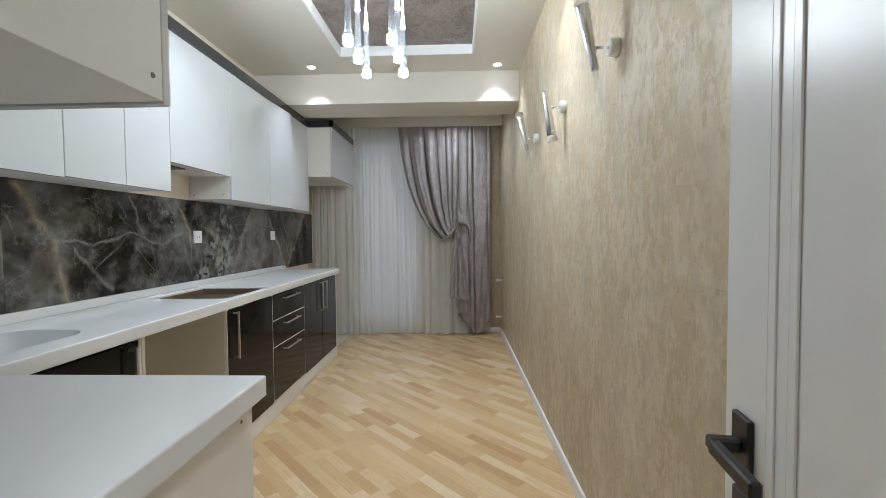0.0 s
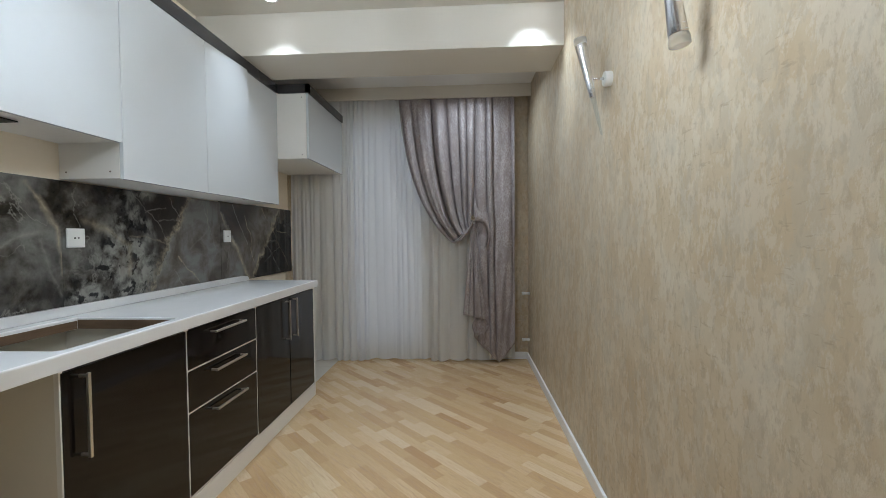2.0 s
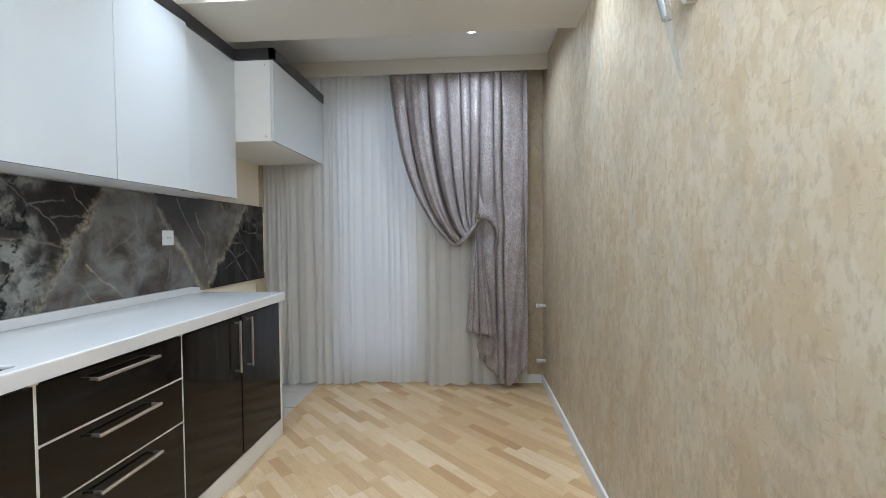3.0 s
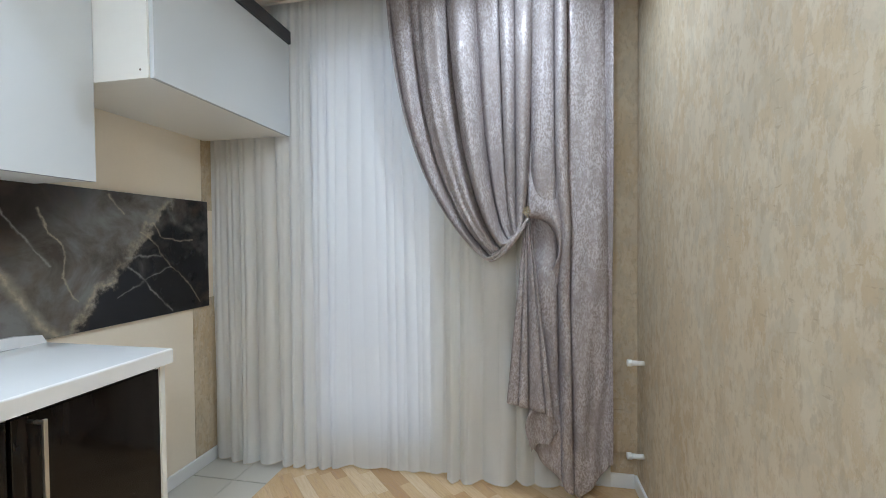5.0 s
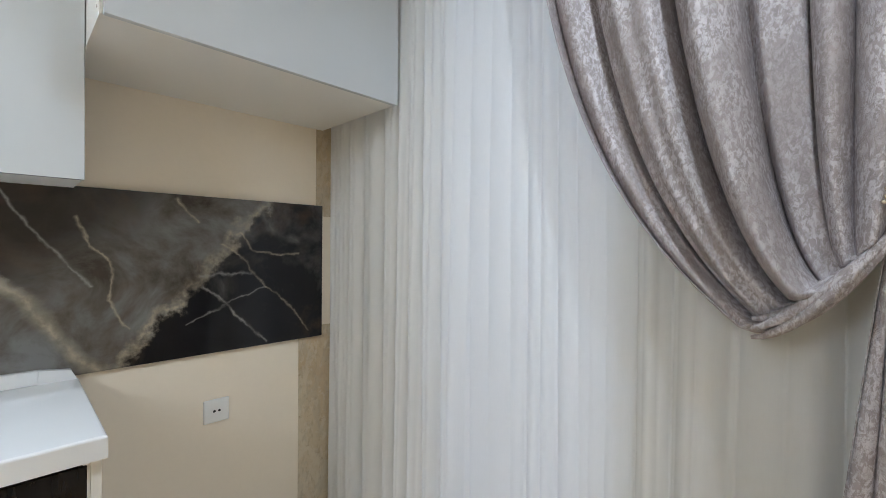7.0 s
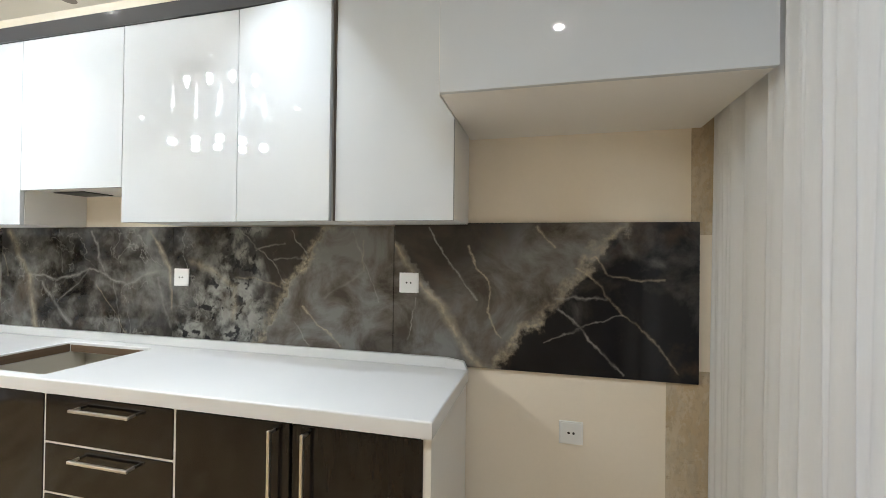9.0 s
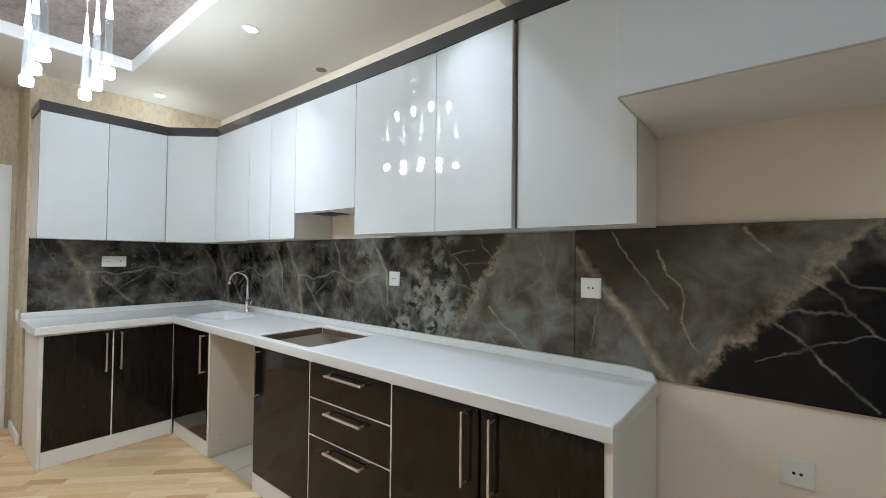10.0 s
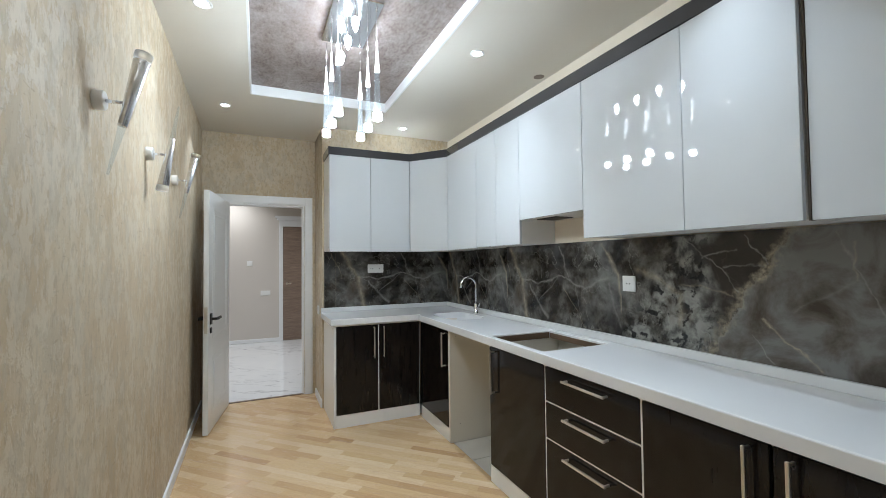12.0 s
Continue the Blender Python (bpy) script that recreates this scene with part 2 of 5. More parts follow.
        c = m.mix(m.maths("MULTIPLY", m.maths("MULTIPLY", patch, speck), 0.75), c, (0.35, 0.348, 0.32))
        blot = m.ramp(m.noise(at(1, 9, 2), 13, 5, 0.58, 0.3), [(0.41, 1.0), (0.46, 0.0)])
        c = m.mix(m.maths("MULTIPLY", m.maths("MULTIPLY", patch, blot), 0.92), c, (0.010, 0.010, 0.012))
    elif slab == "end":
        # dark brown at the top of the joint, paling towards the middle
        fromj = m.maths("SUBTRACT", m.maths("SUBTRACT", yy, 3.99), m.maths("MULTIPLY", m.maths("SUBTRACT", zz, 1.1), 0.9))
        dark_start = m.ramp(m.maths("ADD", fromj, m.maths("MULTIPLY", slow, 0.3)), [(0.0, 1.0), (0.34, 0.0)], True)
        brownish = m.maths("MULTIPLY", m.maths("MULTIPLY", dark_start, 0.92), m.ramp(crossing(4.17, -0.80), [(0.0, 0.0), (0.02, 1.0)]))
        c = m.mix(brownish, field, earth)
        smoke = m.ramp(m.maths("ADD", m.noise(at(4, 2, 8), 4.5, 6, 0.6, 0.4), m.maths("MULTIPLY", m.maths("SUBTRACT", zz, 1.2), 0.35)), [(0.50, 1.0), (0.70, 0.5)])
        c = m.mix(m.maths("MULTIPLY", m.ramp(edge, [(0.004, 0.0), (0.022, 0.97)]), smoke), c, (0.009, 0.009, 0.011))
    brown = m.ramp(m.noise(at(2, 7, 4), 2.6, 5, 0.6, 0.5), [(0.54, 0.0), (0.68, 1.0)])
    c = m.mix(m.maths("MULTIPLY", brown, 0.55), c, (0.100, 0.068, 0.046))
    if slab in ("hob", "end"):
        fade = m.ramp(m.noise(at(6, 1, 5), 4.0, 3), [(0.38, 0.35), (0.60, 1.0)])
        crust = m.ramp(m.maths("ABSOLUTE", m.maths("ADD", edge, 0.006)), [(0.0, 1.0), (0.010, 0.7), (0.04, 0.0)])
        c = m.mix(m.maths("MULTIPLY", m.maths("MULTIPLY", crust, crumb), m.maths("MULTIPLY", fade, 0.95)), c, (0.47, 0.40, 0.29))

    # veins as bent lines between points
    bent = m.add("ShaderNodeCombineXYZ")
    m.link(m.maths("ADD", yy, m.maths("ADD", m.maths("MULTIPLY", centred(at(2, 2, 1), 7.0, 4, 0.55), 0.07), m.maths("MULTIPLY", centred(at(2, 4, 1), 34.0, 4, 0.6), 0.014))), bent.inputs[1])
    m.link(m.maths("ADD", zz, m.maths("ADD", m.maths("MULTIPLY", centred(at(7, 4, 4), 7.0, 4, 0.55), 0.07), m.maths("MULTIPLY", centred(at(7, 2, 4), 34.0, 4, 0.6), 0.014))), bent.inputs[2])
    broken = m.ramp(m.noise(at(2, 5, 7), 10.0, 5, 0.62), [(0.36, 0.30), (0.58, 1.0)])

    def vec(op, a, b, out=0):
        n = m.add("ShaderNodeVectorMath")
        n.operation = op
        for i, val in enumerate((a, b)):
            if val is None:
                continue
            if isinstance(val, Vector):
                n.inputs[i].default_value = val
            else:
                m.link(val, n.inputs[i])
        return n.outputs[out]

    def veins(lines):
        total = None
        for width, strength, *pts in lines:
            near = None
            for i in range(0, len(pts) - 2, 2):
                a, b = Vector((0, pts[i], pts[i + 1])), Vector((0, pts[i + 2], pts[i + 3]))
                d = b - a
                rel = vec("SUBTRACT", bent.outputs[0], a)
                t = m.maths("MULTIPLY", vec("DOT_PRODUCT", rel, d, 1), 1 / d.length_squared)
                t.node.use_clamp = True
                along = m.add("ShaderNodeVectorMath")
                along.operation = "SCALE"
                along.inputs[0].default_value = d
                m.link(t, along.inputs["Scale"])
                dist = vec("DISTANCE", rel, along.outputs[0], 1)
                near = dist if near is None else m.maths("MINIMUM", near, dist)
            line = m.maths("SUBTRACT", 1.0, m.maths("DIVIDE", near, width))
            line.node.use_clamp = True
            line = m.maths("MULTIPLY", m.maths("POWER", line, 1.5), strength)
            total = line if total is None else m.maths("MAXIMUM", total, line)
        return total

    c = m.mix(m.maths("MULTIPLY", m.maths("MULTIPLY", veins(pale), broken), 0.8), c, (0.40, 0.385, 0.355))
    c = m.mix(m.maths("MULTIPLY", m.maths("MULTIPLY", veins(tan), broken), m.maths("MULTIPLY_ADD", crumb, 0.4, 0.6)), c, (0.48, 0.405, 0.295))
    m.colour(c)
    m.set("Specular IOR Level", 0.32)
    return m.mat


def white_marble_material():
    m = Nodes("white_marble", (0.8, 0.8, 0.8), 0.08)
    v = m.world_coord((1, 1, 1), (0, 0, 35))
    mp = m.add("ShaderNodeMapping")
    mp.inputs["Scale"].default_value = (0.45, 1.5, 1)
    m.link(v, mp.inputs["Vector"])
    n = m.noise(mp.outputs[0], 1.6, 7, 0.55, 1.5)
    d = m.maths("ABSOLUTE", m.maths("SUBTRACT", n, 0.5))
    line = m.ramp(d, [(0.0, 1.0), (0.016, 0.0)])
    cloud = m.noise(v, 2.0, 5, 0.6, 1.0)
    base = m.mix(cloud, (0.74, 0.76, 0.79), (0.88, 0.88, 0.88))
    gate = m.ramp(m.noise(v, 1.1, 2), [(0.45, 0.0), (0.6, 1.0)])
    m.colour(m.mix(m.maths("MULTIPLY", m.maths("MULTIPLY", line, gate), 0.75), base, (0.30, 0.30, 0.33)))
    return m.mat


def tray_material():
    m = Nodes("tray_plaster", (0.3, 0.25, 0.23), 0.45)
    v = m.world_coord((1, 0.55, 1))
    n1, n2, n3 = m.noise(v, 9, 6, 0.7, 0.6), m.noise(v, 55, 5, 0.7), m.noise(m.world_coord(), 2.0, 4)
    s = m.maths("ADD", m.maths("MULTIPLY", n1, 0.55), m.maths("MULTIPLY", n2, 0.45))
    c = m.ramp(s, [(0.36, (0.12, 0.085, 0.075)), (0.47, (0.24, 0.195, 0.18)), (0.58, (0.33, 0.285, 0.27)), (0.7, (0.42, 0.37, 0.35))])
    m.colour(m.mix(m.maths("MULTIPLY", n3, 0.3), c, (0.27, 0.21, 0.18)))
    m.set("Metallic", 0.25)
    m.bump(s, 0.5, 0.006)
    return m.mat


def drape_material():
    """Crushed satin: matt mauve ground with a crackled silver film."""
    m = Nodes("drape_fabric", (0.3, 0.26, 0.26), 0.45)
    v = m.world_coord((1, 1, 0.55))
    n1 = m.noise(v, 125, 6, 0.72, 0.5)
    n2 = m.noise(m.world_coord((1, 1, 0.5)), 11, 5, 0.62, 0.4)
    crack = m.noise(m.world_coord((1, 1, 0.6), shift=(2, 3, 4)), 46, 5, 0.66, 0.8)
    lines = m.ramp(m.maths("ABSOLUTE", m.maths("SUBTRACT", crack, 0.5)), [(0.0, 1.0), (0.045, 0.0)])
    mask = m.maths("MULTIPLY", m.ramp(n1, [(0.47, 0.0), (0.52, 1.0)]), m.ramp(n2, [(0.40, 0.25), (0.56, 1.0)]))
    c = m.mix(mask, (0.320, 0.275, 0.268), (0.54, 0.50, 0.515))
    c = m.mix(m.maths("MULTIPLY", lines, 0.4), c, (0.20, 0.168, 0.160))
    m.colour(c)
    m.roughness(m.ramp(mask, [(0.0, 0.55), (1.0, 0.30)]))
    m.link(m.maths("MULTIPLY_ADD", mask, 0.28, 0.02), m.bsdf.inputs["Metallic"])
    m.bump(m.maths("ADD", n1, m.maths("MULTIPLY", lines, -0.3)), 0.5, 0.003)
    return m.mat


def sheer_material():
    m = Nodes("sheer_voile", (0.80, 0.80, 0.78), 0.8)
    tr = m.add("ShaderNodeBsdfTranslucent")
    tr.inputs["Color"].default_value = (0.90, 0.91, 0.92, 1)
    cl = m.add("ShaderNodeBsdfTransparent")
    v = m.world_coord()
    weave = m.noise(m.world_coord((260, 260, 30)), 1.0, 2)
    m.colour(m.mix(weave, (0.88, 0.88, 0.86), (0.94, 0.94, 0.925)))
    a, b = m.add("ShaderNodeMixShader"), m.add("ShaderNodeMixShader")
    a.inputs[0].default_value, b.inputs[0].default_value = 0.36, 0.13
    out = m.tree.nodes["Material Output"]
    m.link(m.bsdf.outputs[0], a.inputs[1])
    m.link(tr.outputs[0], a.inputs[2])
    m.link(a.outputs[0], b.inputs[1])
    m.link(cl.outputs[0], b.inputs[2])
    m.link(b.outputs[0], out.inputs["Surface"])
    return m.mat


def gloss(name, colour, rough, wave=0.02, coat=0.0, smudge=0.0):
    m = Nodes(name, colour, rough)
    v = m.world_coord()
    if wave:
        m.bump(m.noise(v, 2.2, 2), wave, 0.02)
    n = m.noise(v, 5, 5, 0.65)
    m.colour(m.mix(n, tuple(c * 0.985 for c in colour), tuple(min(1, c * 1.012) for c in colour)))
    if smudge:
        m.roughness(m.ramp(n, [(0.35, rough), (0.7, rough + smudge)]))
    if coat:
        m.set("Coat Weight", coat)
        m.set("Coat Roughness", 0.02)
    return m.mat


def dark_front_material():
    m = Nodes("dark_gloss_front", (0.018, 0.014, 0.012), 0.06)
    v = m.world_coord((1, 1, 0.12))
    n = m.noise(v, 40, 5, 0.6, 0.3)
    m.colour(m.mix(n, (0.005, 0.0038, 0.0034), (0.016, 0.012, 0.010)))
    m.roughness(m.ramp(m.noise(m.world_coord(), 8, 4), [(0.3, 0.05), (0.7, 0.10)]))
    m.set("Specular IOR Level", 0.28)
    return m.mat


def metal(name, colour, rough):
    m = Nodes(name, colour, rough, 1.0)
    m.roughness(m.ramp(m.noise(m.world_coord((1, 1, 8)), 30, 4), [(0.3, rough * 0.8), (0.7, rough * 1.3)]))
    return m.mat


def wood_material(name, a, b):
    m = Nodes(name, a, 0.4)
    n = m.noise(m.world_coord((2, 2, 22)), 3.0, 6, 0.65, 0.8)
    m.colour(m.mix(n, a, b))
    m.bump(n, 0.1, 0.002)
    return m.mat


def glow(name, colour, strength, base=(0.9, 0.9, 0.9)):
    m = Nodes(name, base, 0.4)
    m.set("Emission Color", (*colour, 1))
    m.set("Emission Strength", strength)
    return m.mat


def rod_material(name, clear):
    """Clear acrylic, thin enough to bend little light."""
    m = Nodes(name, (0.42, 0.44, 0.46), 0.06)
    cl = m.add("ShaderNodeBsdfTransparent")
    cl.inputs["Color"].default_value = (0.93, 0.96, 0.98, 1)
    mx = m.add("ShaderNodeMixShader")
    mx.inputs[0].default_value = clear
    m.link(m.bsdf.outputs[0], mx.inputs[1])
    m.link(cl.outputs[0], mx.inputs[2])
    m.link(mx.outputs[0], m.tree.nodes["Material Output"].inputs["Surface"])
    return m.mat


def clear_material(name, rough=0.0, tint=(1, 1, 1)):
    m = Nodes(name, tint, rough)
    m.set("Transmission Weight", 1.0)
    m.set("IOR", 1.45)
    return m.mat


M_WALLPAPER = wallpaper_material()
M_CREAM = soft_paint("cream_wall_paint", (0.87, 0.785, 0.66), 0.55)
M_CEILING = soft_paint("ceiling_paint", (0.69, 0.655, 0.59), 0.6, 0.03)
M_WHITE_TRIM = soft_paint("white_trim_paint", (0.82, 0.83, 0.84), 0.35, 0.03)
M_TRAY = tray_material()
M_PARQUET = parquet_material("oak_parquet", False)
M_PARQUET_JOINED = parquet_material("oak_parquet_far", True)
M_SUBFLOOR = soft_paint("joint_brown", (0.30, 0.19, 0.10), 0.8)
M_TILE = soft_paint("grey_floor_tile", (0.56, 0.535, 0.48), 0.3)
M_GROUT = soft_paint("grout", (0.46, 0.44, 0.40), 0.8)
SLAB = 1.18
M_STONE_SINK = stone_material("sink", PALE_SINK, TAN_SINK)
M_STONE_CORNER = stone_material("corner", PALE_SINK, TAN_SINK, SLAB)
M_STONE_SHORT = stone_material("short", PALE_SINK, TAN_SINK)
M_STONE_HOB = stone_material("hob", PALE_HOB, TAN_HOB)
M_STONE_END = stone_material("end", PALE_END, TAN_END)
M_HALL_FLOOR = white_marble_material()
M_DRAPE = drape_material()
M_SHEER = sheer_material()
M_HEM = soft_paint("voile_hem", (0.70, 0.66, 0.58), 0.8)
M_GLOSS = gloss("white_gloss_front", (0.625, 0.655, 0.68), 0.0, 0.0)
M_CARCASS = soft_paint("white_melamine", (0.80, 0.785, 0.75), 0.38, 0.03)
M_PLINTH = gloss("white_plinth_laminate", (0.86, 0.86, 0.845), 0.22, 0.0)
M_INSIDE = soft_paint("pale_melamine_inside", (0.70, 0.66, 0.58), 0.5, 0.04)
M_DARK = dark_front_material()
M_CROWN = gloss("anthracite_crown", (0.045, 0.044, 0.048), 0.13, 0.0)
M_COUNTER = gloss("white_worktop", (0.80, 0.81, 0.82), 0.14, 0.004, smudge=0.03)
M_CHIP = wood_material("raw_chipboard", (0.09, 0.055, 0.033), (0.22, 0.145, 0.09))
M_CHROME = metal("chrome", (0.78, 0.78, 0.80), 0.10)
M_STEEL = metal("brushed_steel", (0.66, 0.63, 0.58), 0.38)
M_ALU = metal("polished_aluminium", (0.74, 0.74, 0.76), 0.22)
M_BLACK = soft_paint("black_hardware", (0.008, 0.008, 0.008), 0.45)
M_GAP = soft_paint("gap_edge_brown", (0.20, 0.165, 0.14), 0.6)
M_PLASTIC = soft_paint("white_plastic", (0.80, 0.80, 0.78), 0.3, 0.02)
M_DOOR = soft_paint("white_door_paint", (0.78, 0.785, 0.78), 0.3, 0.03)
M_HALL_WALL = soft_paint("hall_wallpaper", (0.62, 0.575, 0.525), 0.5)
M_ENTRY = wood_material("entrance_door_wood", (0.09, 0.055, 0.038), (0.40, 0.30, 0.235))
M_BULB = glow("lit_acrylic", (0.81, 0.915, 1.0), PENDANT_GLOW)
M_CONE = glow("lit_acrylic_cone", (0.86, 0.93, 1.0), PENDANT_GLOW * 0.06)
M_SPOT_ON = glow("lit_downlight", (0.95, 0.98, 1.0), 22.0)
M_ROD = rod_material("clear_acrylic", 0.82)
M_SPIKE = rod_material("clear_acrylic_spike", 0.95)
M_FROST = clear_material("frosted_acrylic", 0.45, (0.95, 0.95, 0.95))
M_GLASS = clear_material("window_glass")
M_CRYSTAL = metal("crystal_brooch_metal", (0.85, 0.78, 0.62), 0.15)
M_UPVC = soft_paint("white_window_frame", (0.80, 0.81, 0.82), 0.35, 0.02)
M_SKY = glow("dusk_backdrop", (0.62, 0.76, 1.0), 0.12)


# ---- mesh helpers ----
def box(bm, a, b, bevel=0.0, segments=1):
    x0, y0, z0 = (min(p, q) for p, q in zip(a, b))
    x1, y1, z1 = (max(p, q) for p, q in zip(a, b))
    vs = [bm.verts.new(p) for p in ((x0, y0, z0), (x1, y0, z0), (x1, y1, z0), (x0, y1, z0), (x0, y0, z1), (x1, y0, z1), (x1, y1, z1), (x0, y1, z1))]
    fs = [bm.faces.new([vs[i] for i in q]) for q in ((3, 2, 1, 0), (4, 5, 6, 7), (0, 1, 5, 4), (1, 2, 6, 5), (2, 3, 7, 6), (3, 0, 4, 7))]
    if bevel:
        es = list({e for f in fs for e in f.edges})
        bmesh.ops.bevel(bm, geom=es, offset=bevel, segments=segments, affect="EDGES", profile=0.5)
    return bm


def boxes(*items, bevel=0.0):
    bm = bmesh.new()
    for a, b in items:
        box(bm, a, b, bevel)
    return bm


def prism(bm, outline, z0, z1):
    """An upright prism on a flat outline of (x, y)."""
    low = [bm.verts.new((x, y, z0)) for x, y in outline]
    top = [bm.verts.new((x, y, z1)) for x, y in outline]
    bm.faces.new(top)
    bm.faces.new(low[::-1])
    n = len(outline)
    for i in range(n):
        bm.faces.new((low[i], low[(i + 1) % n], top[(i + 1) % n], top[i]))
    bmesh.ops.recalc_face_normals(bm, faces=bm.faces)
    return bm


def lathe(bm, profile, base=(0, 0, 0), axis=(0, 0, 1), sides=20):
    """A turned body: profile of (radius, height) along the axis from base."""
    turn = Vector((0, 0, 1)).rotation_difference(Vector(axis).normalized()).to_matrix().to_4x4()
    m = Matrix.Translation(base) @ turn
    rings = []
    for r, h in profile:
        rings.append([bm.verts.new(m @ Vector((r * math.cos(2 * math.pi * i / sides), r * math.sin(2 * math.pi * i / sides), h))) for i in range(sides)])
    for p, q in zip(rings, rings[1:]):
        for i in range(sides):
            f = bm.faces.new((p[i], p[(i + 1) % sides], q[(i + 1) % sides], q[i]))
            f.smooth = True
    bm.faces.new(rings[0][::-1])
    bm.faces.new(rings[-1])
    return bm


def tube(bm, points, radius, sides=12):
    """A round bar along a line of points."""
    pts = [Vector(p) for p in points]
    rings, side = [], None
    for i, p in enumerate(pts):
        d = (pts[min(i + 1, len(pts) - 1)] - pts[max(i - 1, 0)]).normalized()
        side = (side - d * side.dot(d)) if side else d.orthogonal()
        side.normalize()
        up = d.cross(side)
        r = radius[i] if isinstance(radius, (list, tuple)) else radius
        rings.append([bm.verts.new(p + side * (r * math.cos(2 * math.pi * k / sides)) + up * (r * math.sin(2 * math.pi * k / sides))) for k in range(sides)])
    for p, q in zip(rings, rings[1:]):
        for i in range(sides):
            f = bm.faces.new((p[i], p[(i + 1) % sides], q[(i + 1) % sides], q[i]))
            f.smooth = True
    bm.faces.new(rings[0][::-1])
    bm.faces.new(rings[-1])
    return bm


def sheet(bm, rows, cols, place, smooth=True):
    """A cloth: a grid of rows x cols points from place(u, v)."""
    g = [[bm.verts.new(place(c / cols, r / rows)) for c in range(cols + 1)] for r in range(rows + 1)]
    for r in range(rows):
        for c in range(cols):
            f = bm.faces.new((g[r][c], g[r + 1][c], g[r + 1][c + 1], g[r][c + 1]))
            f.smooth = smooth
    return bm


def mesh_of(name, bm, material):
    me = bpy.data.meshes.new(name)
    bm.to_mesh(me)
    bm.free()
    me.materials.append(material)
    return me


def part(name, bm, material, parent=None, label=""):
    ob = new(name, mesh_of(name, bm, material))
    if parent is not None:
        ob.parent = parent
        ob.matrix_parent_inverse = parent.matrix_world.inverted()
    if label:
        ob["label"] = label
    return ob


def thing(name, label, category, base=(0, 0, 0), group=""):
    ob = new(name)
    ob.empty_display_size = 0.05
    ob.location = base
    ob.matrix_world = Matrix.Translation(base)
    return tagged(ob, label, category, group)


def structure(name, bm, material, label, category):
    return tagged(part(name, bm, material), label, category, kind="structure")


# ---- structure ----
T = 0.14
DOOR_L, DOOR_R, DOOR_H = -0.36, 0.40, 1.975
WIN_L, WIN_R, WIN_B, WIN_T = -1.28, -0.46, 0.05, 2.45

WALL_RIGHT = [(wall_x(-0.2), -0.2), (RIGHT + T, -0.2), (RIGHT + T, FAR + T), (wall_x(FAR + T), FAR + T)]
structure("wall_right", prism(bmesh.new(), WALL_RIGHT, -0.02, 2.9), M_WALLPAPER, "beige mottled wallpaper wall with vertical streaks", "wall")
structure("wall_left", boxes(((LEFT - T, BACK - T, -0.02), (LEFT, FAR + T, 2.9))), M_CREAM, "cream painted wall behind the cabinets", "wall")
structure("wall_left_paper", boxes(((LEFT, 5.06, 0.0), (LEFT + 0.004, FAR, 0.95)), ((LEFT, 5.14, 1.45), (LEFT + 0.004, FAR, 2.64))), M_WALLPAPER, "narrow strip of beige wallpaper beside the curtain", "wall")
structure("wall_back", boxes(((LEFT - T, DOORWALL - 0.12, -0.02), (RETURN_X, BACK, 2.9))), M_WALLPAPER, "beige wallpapered wall behind the short counter", "wall")
bm = boxes(((RETURN_X, DOORWALL - 0.12, -0.02), (DOOR_L, DOORWALL, 2.9)), ((DOOR_R, DOORWALL - 0.12, -0.02), (RIGHT, DOORWALL, 2.9)), ((DOOR_L, DOORWALL - 0.12, DOOR_H), (DOOR_R, DOORWALL, 2.9)))
structure("wall_door", bm, M_WALLPAPER, "beige wallpapered wall with the open doorway", "wall")
bm = boxes(((LEFT, FAR, -0.02), (WIN_L, FAR + T, 2.9)), ((WIN_R, FAR, -0.02), (RIGHT, FAR + T, 2.9)), ((WIN_L, FAR, WIN_T), (WIN_R, FAR + T, 2.9)), ((WIN_L, FAR, -0.02), (WIN_R, FAR + T, WIN_B)))
structure("wall_far", bm, M_WALLPAPER, "beige wallpapered wall behind the curtains", "wall")

TRAY = (-0.93, 1.075, 0.147, 3.45)
bm = boxes(((LEFT, DOORWALL, CEIL), (TRAY[0], BEAM_Y0, CEIL + 0.2)), ((TRAY[2], DOORWALL, CEIL), (RIGHT, BEAM_Y0, CEIL + 0.2)),
           ((TRAY[0], DOORWALL, CEIL), (TRAY[2], TRAY[1], CEIL + 0.2)), ((TRAY[0], TRAY[3], CEIL), (TRAY[2], BEAM_Y0, CEIL + 0.2)))
structure("ceiling", bm, M_CEILING, "cream painted ceiling with a sunken tray", "ceiling")
structure("ceiling_tray", boxes(((TRAY[0], TRAY[1], CEIL + 0.075), (TRAY[2], TRAY[3], CEIL + 0.1))), M_TRAY, "taupe textured plaster panel in the ceiling tray", "ceiling")
e = 0.012
bm = boxes(((TRAY[0], TRAY[1], CEIL - 0.002), (TRAY[0] + e, TRAY[3], CEIL + 0.074)), ((TRAY[2] - e, TRAY[1], CEIL - 0.002), (TRAY[2], TRAY[3], CEIL + 0.074)),
           ((TRAY[0] + e, TRAY[1], CEIL - 0.002), (TRAY[2] - e, TRAY[1] + e, CEIL + 0.074)), ((TRAY[0] + e, TRAY[3] - e, CEIL - 0.002), (TRAY[2] - e, TRAY[3], CEIL + 0.074)))
structure("trim_tray", bm, M_WHITE_TRIM, "white edge around the ceiling tray", "trim")
structure("beam", boxes(((LEFT, BEAM_Y0, BEAM_Z), (RIGHT, BEAM_Y1, CEIL + 0.2))), M_CEILING, "cream plastered ceiling beam across the room", "beam")
